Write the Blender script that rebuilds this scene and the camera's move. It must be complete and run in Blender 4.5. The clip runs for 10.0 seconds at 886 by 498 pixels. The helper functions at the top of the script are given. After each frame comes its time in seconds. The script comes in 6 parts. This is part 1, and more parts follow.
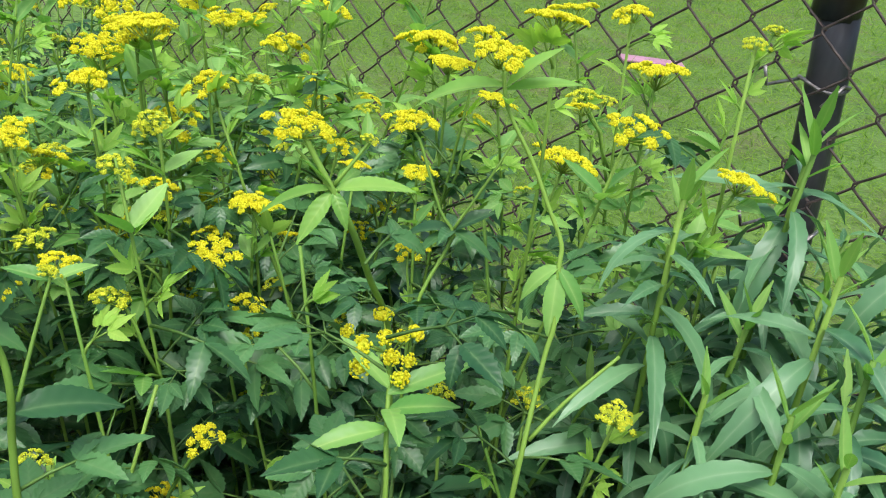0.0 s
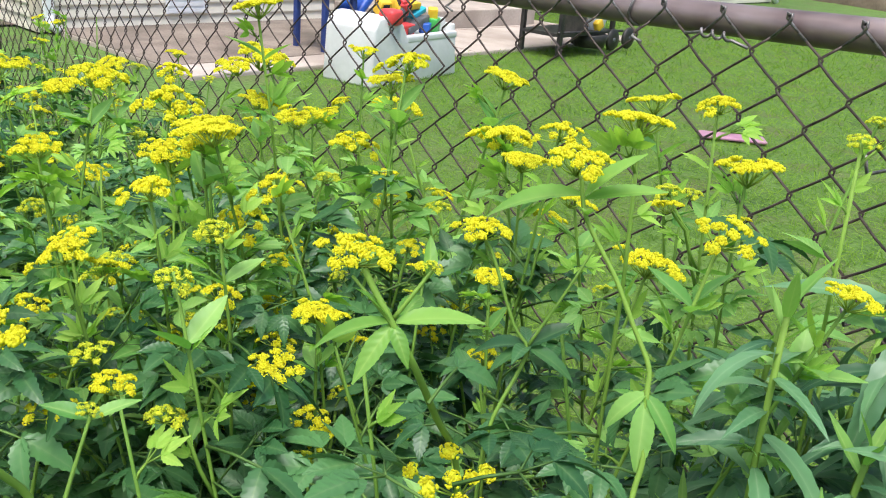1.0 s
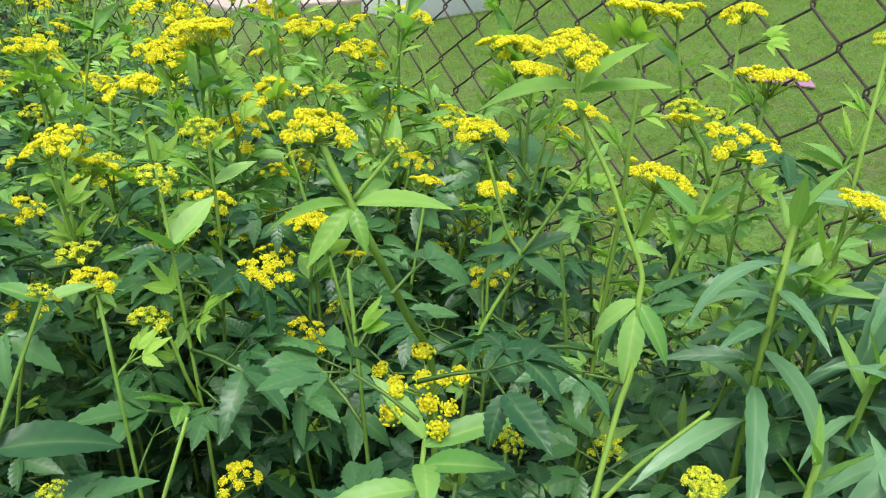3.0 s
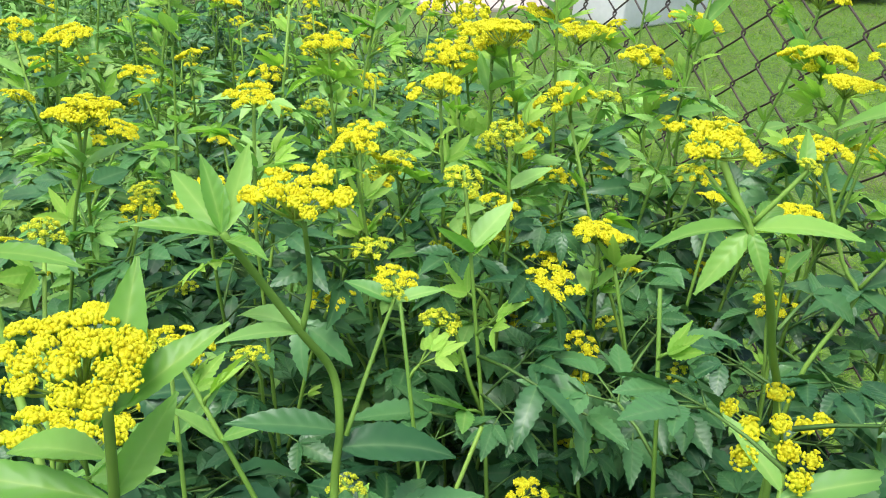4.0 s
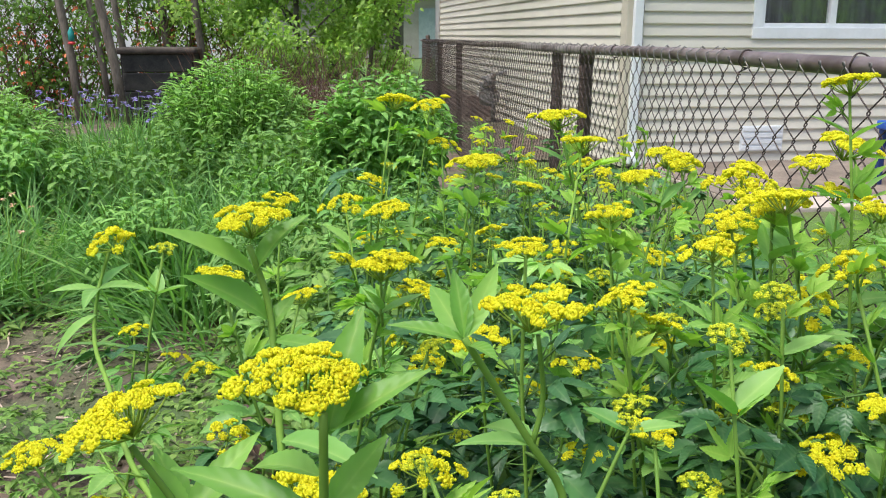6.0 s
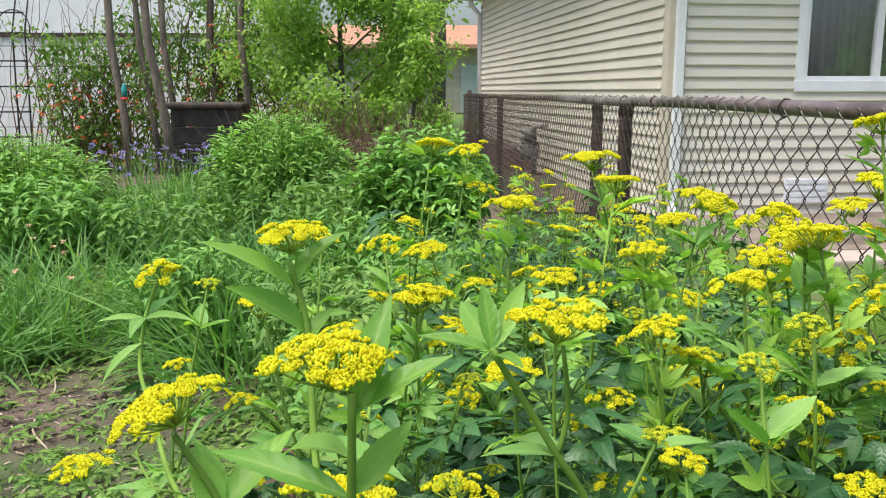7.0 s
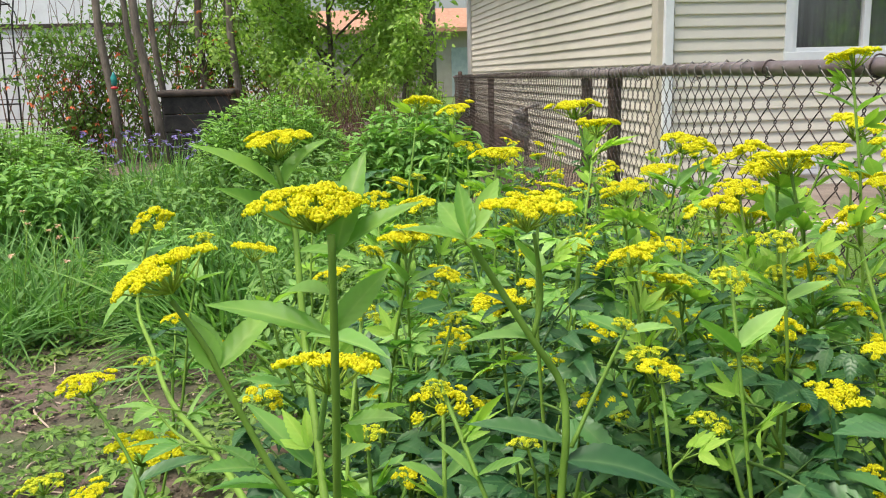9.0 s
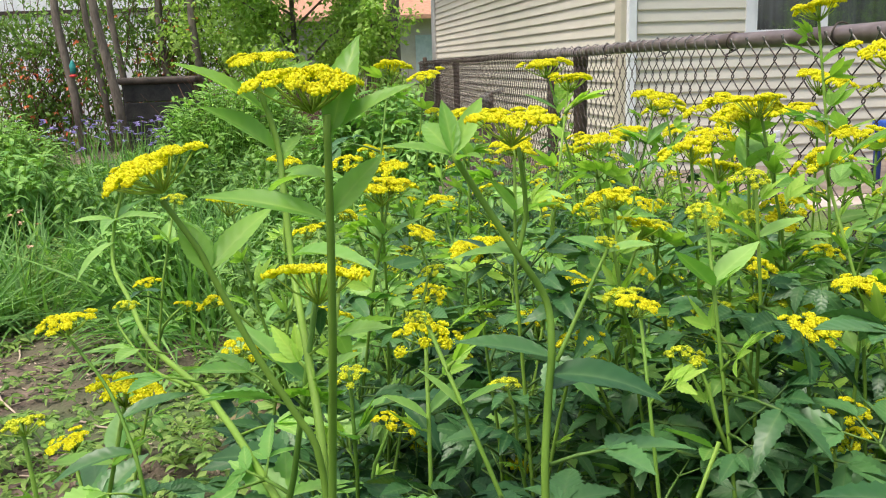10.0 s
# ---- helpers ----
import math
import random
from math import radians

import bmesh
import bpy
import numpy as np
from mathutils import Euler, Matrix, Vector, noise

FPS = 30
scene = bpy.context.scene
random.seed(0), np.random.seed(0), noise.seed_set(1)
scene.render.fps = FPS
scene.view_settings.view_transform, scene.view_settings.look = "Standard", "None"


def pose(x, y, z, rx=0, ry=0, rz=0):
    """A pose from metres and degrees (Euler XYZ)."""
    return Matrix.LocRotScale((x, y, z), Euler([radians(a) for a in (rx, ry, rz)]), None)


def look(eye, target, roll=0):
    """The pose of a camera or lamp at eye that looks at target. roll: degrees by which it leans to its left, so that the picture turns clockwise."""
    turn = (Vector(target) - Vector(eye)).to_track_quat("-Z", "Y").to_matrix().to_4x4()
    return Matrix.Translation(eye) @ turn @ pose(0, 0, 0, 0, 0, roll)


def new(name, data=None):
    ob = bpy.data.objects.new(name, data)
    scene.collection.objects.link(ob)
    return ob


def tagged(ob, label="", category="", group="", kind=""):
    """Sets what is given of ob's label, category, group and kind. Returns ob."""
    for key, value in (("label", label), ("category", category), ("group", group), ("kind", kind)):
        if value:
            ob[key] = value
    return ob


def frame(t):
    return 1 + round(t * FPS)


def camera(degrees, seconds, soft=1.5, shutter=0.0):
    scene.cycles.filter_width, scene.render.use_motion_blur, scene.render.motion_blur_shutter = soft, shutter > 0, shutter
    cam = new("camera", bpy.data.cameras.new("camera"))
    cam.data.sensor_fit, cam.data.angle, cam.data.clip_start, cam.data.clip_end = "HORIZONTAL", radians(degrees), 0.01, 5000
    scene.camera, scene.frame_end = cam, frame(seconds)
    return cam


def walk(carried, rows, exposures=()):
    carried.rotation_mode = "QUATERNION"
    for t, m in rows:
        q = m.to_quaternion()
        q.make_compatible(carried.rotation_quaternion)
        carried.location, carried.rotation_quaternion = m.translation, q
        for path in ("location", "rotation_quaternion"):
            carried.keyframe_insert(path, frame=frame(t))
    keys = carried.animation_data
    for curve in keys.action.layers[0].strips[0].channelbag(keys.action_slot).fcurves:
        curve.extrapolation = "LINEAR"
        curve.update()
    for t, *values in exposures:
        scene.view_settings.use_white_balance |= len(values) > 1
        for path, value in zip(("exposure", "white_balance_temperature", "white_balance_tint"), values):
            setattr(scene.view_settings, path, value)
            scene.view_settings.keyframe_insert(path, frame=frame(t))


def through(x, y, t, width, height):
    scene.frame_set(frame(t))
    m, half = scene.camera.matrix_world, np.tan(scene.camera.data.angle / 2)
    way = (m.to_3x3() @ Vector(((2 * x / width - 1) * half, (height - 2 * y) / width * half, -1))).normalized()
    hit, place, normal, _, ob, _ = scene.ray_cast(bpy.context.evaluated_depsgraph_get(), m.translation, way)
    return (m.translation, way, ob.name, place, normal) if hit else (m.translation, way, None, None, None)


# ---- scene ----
cam = camera(54.0, 10.0, soft=1.1)

PATH = [
    (0, (0.398, 0.62, 1.151), (-0.804, 1.959, 0.279), 7.3),
    (0.5, (0.381, 0.634, 1.157), (-0.889, 1.93, 0.315), 4.7),
    (1, (0.363, 0.657, 1.157), (-1.02, 1.904, 0.426), 4.6),
    (1.5, (0.37, 0.668, 1.16), (-1.053, 1.891, 0.468), 5.1),
    (2, (0.378, 0.683, 1.134), (-1.003, 1.903, 0.359), 5.5),
    (2.2, (0.38, 0.69, 1.131), (-0.995, 1.902, 0.331), 5.5),
    (3.3, (0.361, 0.692, 1.12), (-1.059, 1.789, 0.237), 5.1),
    (3.5, (0.347, 0.681, 1.116), (-1.113, 1.716, 0.224), 5.3),
    (4, (0.311, 0.639, 1.114), (-1.298, 1.441, 0.238), 3.9),
    (4.5, (0.316, 0.624, 1.112), (-1.462, 1.17, 0.375), 1.9),
    (5, (0.329, 0.638, 1.11), (-1.55, 0.988, 0.52), 1.1),
    (5.5, (0.34, 0.65, 1.102), (-1.578, 0.866, 0.58), 0.5),
    (5.7, (0.344, 0.653, 1.1), (-1.581, 0.847, 0.592), 0.4),
    (6.8, (0.369, 0.66, 1.083), (-1.594, 0.746, 0.71), -0.0),
    (7, (0.371, 0.66, 1.083), (-1.596, 0.733, 0.726), -0.0),
    (7.5, (0.379, 0.656, 1.078), (-1.589, 0.717, 0.727), -0.3),
    (8, (0.387, 0.657, 1.07), (-1.579, 0.705, 0.706), -1.1),
    (8.5, (0.395, 0.663, 1.059), (-1.567, 0.72, 0.678), -1.4),
    (9, (0.402, 0.666, 1.049), (-1.557, 0.749, 0.658), -1.4),
    (9.5, (0.409, 0.662, 1.036), (-1.546, 0.775, 0.629), -1.6),
    (10, (0.411, 0.656, 1.018), (-1.539, 0.814, 0.599), -1.8),
]
walk(cam, [(t, look(eye, target, roll)) for t, eye, target, roll in PATH],
     [(0, 0.76, 6100, 10), (0.6, 0.85, 6100, 10), (1.1, 0.80, 6150, 10), (1.5, 0.69, 6200, 10), (2.2, 0.68, 6200, 10), (3.5, 0.80, 6150, 10), (4.0, 0.90, 6050, 9), (4.5, 0.83, 6000, 9), (7, 0.69, 6450, 9), (10, 0.74, 6700, 10)])

# ---- light ----
world = bpy.data.worlds.new("sky")
scene.world = world
world.use_nodes = True
wn = world.node_tree.nodes
wl = world.node_tree.links
sky = wn.new("ShaderNodeTexSky")
sky.sky_type = 'NISHITA'
sky.sun_disc = False
sky.sun_elevation, sky.sun_rotation = radians(70), radians(165)
sky.air_density, sky.dust_density, sky.ozone_density = 1.0, 5.0, 1.0
wn["Background"].inputs["Strength"].default_value = 0.14
wl.new(sky.outputs[0], wn["Background"].inputs["Color"])
sun = new("sun", bpy.data.lights.new("sun", "SUN"))
sun.data.energy, sun.data.angle, sun.data.color = 2.0, radians(25), (1.0, 0.97, 0.91)
sun.matrix_world = look((0, 0, 0), (-0.28, 0.25, -0.93))

# ---- materials ----


def material(name, rough=0.6, metal=0.0):
    m = bpy.data.materials.new(name)
    m.use_nodes = True
    b = m.node_tree.nodes["Principled BSDF"]
    b.inputs["Roughness"].default_value = rough
    b.inputs["Metallic"].default_value = metal
    return m, m.node_tree.nodes, m.node_tree.links, b


def noisy(name, dark, light, scale=20.0, rough=0.6, metal=0.0, bump=0.2, fine=6.0, stretch=(1, 1, 1), spread=0.0, stain=None, stain_scale=2.0, weight=0.45, low=0.5, high=0.95):
    """Two scales of noise between two colours, with relief; spread varies it from piece to piece."""
    m, n, l, b = material(name, rough, metal)
    tc = n.new("ShaderNodeTexCoord")
    mp = n.new("ShaderNodeMapping")
    mp.inputs["Scale"].default_value = stretch
    l.new(tc.outputs["Object"], mp.inputs[0])
    a = n.new("ShaderNodeTexNoise")
    a.inputs["Scale"].default_value, a.inputs["Detail"].default_value = scale, 4
    f = n.new("ShaderNodeTexNoise")
    f.inputs["Scale"].default_value, f.inputs["Detail"].default_value = scale * fine, 2
    l.new(mp.outputs[0], a.inputs[0])
    l.new(mp.outputs[0], f.inputs[0])
    add = n.new("ShaderNodeMath")
    add.operation = 'MULTIPLY_ADD'
    add.inputs[1].default_value = weight
    l.new(f.outputs[0], add.inputs[0])
    l.new(a.outputs[0], add.inputs[2])
    info = n.new("ShaderNodeObjectInfo")
    rnd = n.new("ShaderNodeMath")
    rnd.operation = 'MULTIPLY_ADD'
    rnd.inputs[1].default_value = spread
    l.new(info.outputs["Random"], rnd.inputs[0])
    l.new(add.outputs[0], rnd.inputs[2])
    ramp = n.new("ShaderNodeValToRGB")
    ramp.color_ramp.elements[0].position, ramp.color_ramp.elements[0].color = low, (*dark, 1)
    ramp.color_ramp.elements[1].position, ramp.color_ramp.elements[1].color = high + spread, (*light, 1)
    l.new(rnd.outputs[0], ramp.inputs[0])
    out = ramp.outputs[0]
    if stain:
        s = n.new("ShaderNodeTexNoise")
        s.inputs["Scale"].default_value, s.inputs["Detail"].default_value = stain_scale, 5
        l.new(tc.outputs["Object"], s.inputs[0])
        r2 = n.new("ShaderNodeValToRGB")
        r2.color_ramp.elements[0].position, r2.color_ramp.elements[1].position = 0.5, 0.66
        l.new(s.outputs[0], r2.inputs[0])
        mix = n.new("ShaderNodeMix")
        mix.data_type = 'RGBA'
        l.new(r2.outputs[0], mix.inputs[0])
        l.new(out, mix.inputs[6])
        mix.inputs[7].default_value = (*stain, 1)
        out = mix.outputs[2]
    l.new(out, b.inputs["Base Color"])
    if bump:
        bp = n.new("ShaderNodeBump")
        bp.inputs["Strength"].default_value, bp.inputs["Distance"].default_value = bump, 0.01
        l.new(add.outputs[0], bp.inputs["Height"])
        l.new(bp.outputs[0], b.inputs["Normal"])
    return m


def leafy(name, dark, light, through=0.35, rough=0.5, scale=30.0, island=False, sheen=0.2):
    """Leaf: colour varies from leaf to leaf and along the blade, and light shines through it."""
    m, n, l, b = material(name, rough)
    b.inputs["Specular IOR Level"].default_value = sheen
    info = n.new("ShaderNodeNewGeometry") if island else n.new("ShaderNodeObjectInfo")
    rnd = info.outputs["Random Per Island"] if island else info.outputs["Random"]
    tc = n.new("ShaderNodeTexCoord")
    a = n.new("ShaderNodeTexNoise")
    a.inputs["Scale"].default_value, a.inputs["Detail"].default_value = scale, 3
    l.new(tc.outputs["Object"], a.inputs[0])
    ma = n.new("ShaderNodeMath")
    ma.operation = 'MULTIPLY_ADD'
    ma.inputs[1].default_value = 0.6
    l.new(a.outputs[0], ma.inputs[0])
    hf = n.new("ShaderNodeMath")
    hf.operation = 'MULTIPLY'
    hf.inputs[1].default_value = 0.7
    l.new(rnd, hf.inputs[0])
    l.new(hf.outputs[0], ma.inputs[2])
    ramp = n.new("ShaderNodeValToRGB")
    ramp.color_ramp.elements[0].position, ramp.color_ramp.elements[0].color = 0.2, (*dark, 1)
    ramp.color_ramp.elements[1].position, ramp.color_ramp.elements[1].color = 0.95, (*light, 1)
    l.new(ma.outputs[0], ramp.inputs[0])
    # pale midrib, and side veins as relief
    rib = n.new("ShaderNodeAttribute")
    rib.attribute_name = "rib"
    run = n.new("ShaderNodeAttribute")
    run.attribute_name = "run"
    pw = n.new("ShaderNodeMath")
    pw.operation = 'POWER'
    pw.inputs[1].default_value = 9.0
    l.new(rib.outputs["Fac"], pw.inputs[0])
    pf = n.new("ShaderNodeMath")
    pf.operation = 'MULTIPLY'
    pf.inputs[1].default_value = 0.45
    l.new(pw.outputs[0], pf.inputs[0])
    pale = n.new("ShaderNodeMix")
    pale.data_type = 'RGBA'
    l.new(pf.outputs[0], pale.inputs[0])
    l.new(ramp.outputs[0], pale.inputs[6])
    pale.inputs[7].default_value = (min(1, light[0] * 1.7 + 0.03), min(1, light[1] * 1.35), min(1, light[2] * 1.7), 1)
    l.new(pale.outputs[2], b.inputs["Base Color"])
    v1 = n.new("ShaderNodeMath")
    v1.operation = 'MULTIPLY'
    v1.inputs[1].default_value = 46.0
    l.new(run.outputs["Fac"], v1.inputs[0])
    v2 = n.new("ShaderNodeMath")
    v2.operation = 'MULTIPLY_ADD'
    v2.inputs[1].default_value = 7.0
    l.new(rib.outputs["Fac"], v2.inputs[0])
    l.new(v1.outputs[0], v2.inputs[2])
    v3 = n.new("ShaderNodeMath")
    v3.operation = 'SINE'
    l.new(v2.outputs[0], v3.inputs[0])
    v4 = n.new("ShaderNodeMath")
    v4.operation = 'MULTIPLY_ADD'
    v4.inputs[1].default_value = 0.045
    l.new(v3.outputs[0], v4.inputs[0])
    l.new(a.outputs[0], v4.inputs[2])
    bp = n.new("ShaderNodeBump")
    bp.inputs["Strength"].default_value, bp.inputs["Distance"].default_value = 0.35, 0.004
    l.new(v4.outputs[0], bp.inputs["Height"])
    l.new(bp.outputs[0], b.inputs["Normal"])
    tr = n.new("ShaderNodeBsdfTranslucent")
    warm = n.new("ShaderNodeMix")
    warm.data_type, warm.blend_type = 'RGBA', 'MULTIPLY'
    warm.inputs[0].default_value = 1.0
    warm.inputs[7].default_value = (1.2, 1.35, 0.6, 1)
    l.new(ramp.outputs[0], warm.inputs[6])
    l.new(warm.outputs[2], tr.inputs[0])
    mix = n.new("ShaderNodeMixShader")
    mix.inputs[0].default_value = through
    l.new(b.outputs[0], mix.inputs[1])
    l.new(tr.outputs[0], mix.inputs[2])
    l.new(mix.outputs[0], n["Material Output"].inputs[0])
    return m


# same leaf twice: its deeper lower green plus painted shade, then the lit green
LEAF_SHADED = leafy("shaded_leaf", (0.015, 0.066, 0.022), (0.082, 0.205, 0.062), 0.16, 0.36, sheen=0.36)
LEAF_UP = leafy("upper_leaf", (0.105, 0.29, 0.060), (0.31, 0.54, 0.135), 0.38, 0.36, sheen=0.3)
# basal leaves: the deep shade under the clump is put into this colour
LEAF_LOW = leafy("shaded_basal_leaf", (0.010, 0.043, 0.017), (0.038, 0.108, 0.040), 0.10, 0.4, 20.0, True)
YOUNG = leafy("young_leaf", (0.20, 0.42, 0.055), (0.37, 0.58, 0.10), 0.42)
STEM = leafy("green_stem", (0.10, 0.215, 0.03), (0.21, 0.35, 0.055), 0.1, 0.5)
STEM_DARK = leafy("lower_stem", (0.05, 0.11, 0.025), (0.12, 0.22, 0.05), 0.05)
PETAL = leafy("yellow_petal", (0.70, 0.60, 0.012), (0.83, 0.79, 0.05), 0.5, 0.8, 90.0, True)
RAY = leafy("flower_ray", (0.27, 0.40, 0.05), (0.42, 0.55, 0.09), 0.2, 0.6)
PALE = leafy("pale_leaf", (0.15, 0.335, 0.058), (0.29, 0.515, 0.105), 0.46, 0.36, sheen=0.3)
BUD = leafy("yellow_green_bud", (0.42, 0.52, 0.03), (0.70, 0.70, 0.04), 0.25, 0.6, 90.0, True)
LANCE = leafy("lance_leaf", (0.034, 0.115, 0.050), (0.15, 0.305, 0.135), 0.18, 0.36, sheen=0.4)
LANCE_MASS = leafy("lance_leaf_mass", (0.030, 0.10, 0.040), (0.12, 0.26, 0.10), 0.2, 0.36, 20.0, True)
LANCE_TIP = leafy("lance_leaf_tip", (0.15, 0.33, 0.065), (0.26, 0.45, 0.11), 0.4)
MOUND = leafy("mound_leaf", (0.125, 0.29, 0.06), (0.29, 0.49, 0.12), 0.3, 0.5, 8.0, True)
MOUND_B = leafy("broad_mound_leaf", (0.10, 0.26, 0.055), (0.24, 0.44, 0.105), 0.28, 0.5, 8.0, True)
ASTER = leafy("aster_leaf", (0.07, 0.18, 0.042), (0.20, 0.36, 0.09), 0.3, 0.5, 8.0, True)
BLADE = leafy("grass_blade", (0.06, 0.17, 0.04), (0.18, 0.36, 0.10), 0.35, 0.45, 8.0, True)
STRAP = leafy("strap_leaf", (0.085, 0.22, 0.045), (0.24, 0.43, 0.115), 0.35, 0.4, 3.0)
LAWN_BLADE = leafy("lawn_blade", (0.055, 0.140, 0.014), (0.21, 0.335, 0.042), 0.5, 0.6, 5.0, True)
SHRUB = leafy("shrub_leaf", (0.17, 0.33, 0.06), (0.40, 0.56, 0.16), 0.5, 0.5, 4.0, True)
VINE = leafy("vine_leaf", (0.065, 0.15, 0.03), (0.20, 0.34, 0.075), 0.35, 0.5, 4.0, True)
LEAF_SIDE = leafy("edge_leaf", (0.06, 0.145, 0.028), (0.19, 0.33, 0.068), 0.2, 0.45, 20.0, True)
WEED = leafy("weed_leaf", (0.075, 0.155, 0.03), (0.22, 0.34, 0.08), 0.3, 0.5, 6.0, True)
PURPLE = leafy("purple_petal", (0.16, 0.12, 0.45), (0.40, 0.34, 0.72), 0.25, 0.6, 20.0, True)
CORAL = leafy("coral_petal", (0.62, 0.10, 0.05), (0.80, 0.26, 0.12), 0.25, 0.6, 20.0, True)
PINK = leafy("faded_pink_petal", (0.52, 0.30, 0.20), (0.78, 0.57, 0.43), 0.25, 0.6, 20.0, True)
BURGUNDY = leafy("bronze_leaf", (0.12, 0.07, 0.06), (0.24, 0.20, 0.10), 0.25)
BROWN_TWIG = noisy("brown_twig", (0.07, 0.035, 0.025), (0.20, 0.11, 0.07), 30, 0.85)
BARK = noisy("bark", (0.07, 0.055, 0.043), (0.24, 0.20, 0.16), 14, 0.9, bump=0.8, stretch=(1, 1, 0.25))
SOIL = noisy("soil", (0.045, 0.031, 0.023), (0.20, 0.145, 0.110), 7.0, 0.95, bump=0.9, fine=14.0, stain=(0.06, 0.10, 0.03), stain_scale=1.3)
LAWN = noisy("lawn", (0.018, 0.056, 0.007), (0.092, 0.172, 0.025), 2.2, 0.9, bump=1.0, fine=16.0, weight=1.2, low=0.75, high=1.4, stain=(0.10, 0.125, 0.035), stain_scale=3.0)
WIRE = noisy("old_wire", (0.014, 0.010, 0.009), (0.085, 0.062, 0.053), 60, 0.55, 0.35, spread=0.25)
HOOK = noisy("bright_wire", (0.10, 0.088, 0.08), (0.34, 0.32, 0.31), 80, 0.45, 0.6)
RAIL = noisy("rusty_rail", (0.13, 0.092, 0.082), (0.36, 0.29, 0.275), 9, 0.42, 0.45, stretch=(0.35, 1, 1), stain=(0.075, 0.042, 0.032), stain_scale=5)
POST = noisy("dark_post", (0.025, 0.026, 0.030), (0.085, 0.085, 0.09), 16, 0.5, 0.4, stretch=(1, 1, 0.3), stain=(0.06, 0.04, 0.03), stain_scale=8)
RUST_POST = noisy("rusted_post", (0.04, 0.026, 0.02), (0.13, 0.085, 0.065), 16, 0.8, 0.2, stretch=(1, 1, 0.3))
SIDING = noisy("cream_siding", (0.61, 0.567, 0.47), (0.70, 0.655, 0.555), 2.0, 0.5, bump=0.06, fine=25, stretch=(1, 1, 4), spread=0.1)
TRIM = noisy("beige_trim", (0.55, 0.49, 0.39), (0.62, 0.56, 0.45), 5, 0.5, bump=0.05)
WHITE = noisy("white_paint", (0.72, 0.73, 0.74), (0.82, 0.83, 0.84), 4, 0.45, bump=0.03)
GREY_BOX = noisy("grey_metal_box", (0.27, 0.33, 0.33), (0.36, 0.42, 0.42), 5, 0.55)
METER = noisy("dull_meter_paint", (0.17, 0.17, 0.17), (0.34, 0.33, 0.32), 9, 0.6, stain=(0.10, 0.07, 0.055), stain_scale=7)
CONCRETE = noisy("concrete", (0.36, 0.30, 0.255), (0.50, 0.43, 0.375), 3, 0.9, bump=0.3, fine=18, stain=(0.30, 0.245, 0.20), stain_scale=1.1)
FOUNDATION = noisy("foundation", (0.20, 0.145, 0.11), (0.33, 0.25, 0.20), 4, 0.9, bump=0.4)
BLACK = noisy("black_metal", (0.012, 0.012, 0.012), (0.05, 0.045, 0.04), 10, 0.5, 0.2)
REDWOOD = noisy("reddish_old_wood", (0.12, 0.075, 0.065), (0.28, 0.19, 0.17), 8, 0.85, stretch=(0.2, 1, 1))
DARKWOOD = noisy("weathered_dark_wood", (0.03, 0.024, 0.02), (0.09, 0.07, 0.055), 8, 0.85, stretch=(0.2, 1, 1))
PLASTIC_WHITE = noisy("white_plastic", (0.58, 0.58, 0.57), (0.68, 0.68, 0.67), 5, 0.45, bump=0.05)
BLUE = noisy("blue_plastic", (0.015, 0.06, 0.34), (0.03, 0.12, 0.48), 8, 0.4, bump=0.05)
NAVY = noisy("navy_plastic", (0.012, 0.03, 0.14), (0.025, 0.05, 0.2), 8, 0.4, bump=0.05)
RED = noisy("red_plastic", (0.55, 0.03, 0.035), (0.68, 0.07, 0.07), 8, 0.4, bump=0.05)
YELLOW = noisy("yellow_plastic", (0.72, 0.42, 0.02), (0.82, 0.55, 0.04), 8, 0.4, bump=0.05)
ORANGE = noisy("orange_plastic", (0.65, 0.20, 0.03), (0.75, 0.30, 0.05), 8, 0.4, bump=0.05)
GREEN = noisy("green_plastic", (0.05, 0.35, 0.06), (0.10, 0.48, 0.10), 8, 0.4, bump=0.05)
CYAN = noisy("cyan_plastic", (0.03, 0.38, 0.52), (0.06, 0.50, 0.62), 8, 0.4, bump=0.05)
TEAL = noisy("teal_glass", (0.02, 0.22, 0.20), (0.05, 0.36, 0.32), 8, 0.2, bump=0.02)
GREYPLASTIC = noisy("grey_plastic", (0.05, 0.05, 0.055), (0.13, 0.13, 0.14), 8, 0.45)
MAUVE = noisy("mauve_plastic", (0.30, 0.13, 0.20), (0.42, 0.22, 0.30), 6, 0.5, bump=0.05)
ROOF = noisy("orange_shingle", (0.34, 0.17, 0.10), (0.50, 0.28, 0.18), 6, 0.9)
TAN = noisy("tan_wall", (0.33, 0.30, 0.25), (0.40, 0.37, 0.31), 3, 0.8)
WORN = noisy("worn_brown_concrete", (0.15, 0.115, 0.09), (0.30, 0.245, 0.20), 3, 0.9, bump=0.4, fine=16, stain=(0.12, 0.095, 0.075), stain_scale=1.6)
# near-black put where there is only shade: wall foot and unlit window rooms
DARK = noisy("shade_black", (0.012, 0.012, 0.012), (0.025, 0.024, 0.022), 3, 0.8, bump=0)
CURTAIN = noisy("dark_curtain", (0.05, 0.06, 0.08), (0.14, 0.155, 0.185), 2, 0.8, bump=0, stretch=(12, 12, 0.1))
CHIP = noisy("dry_litter", (0.22, 0.16, 0.11), (0.48, 0.38, 0.29), 20, 0.9, spread=0.5)
GLASS, gn, gl, gb = material("window_glass", 0.03)
gb.inputs["Transmission Weight"].default_value = 1.0
gb.inputs["IOR"].default_value = 2.0
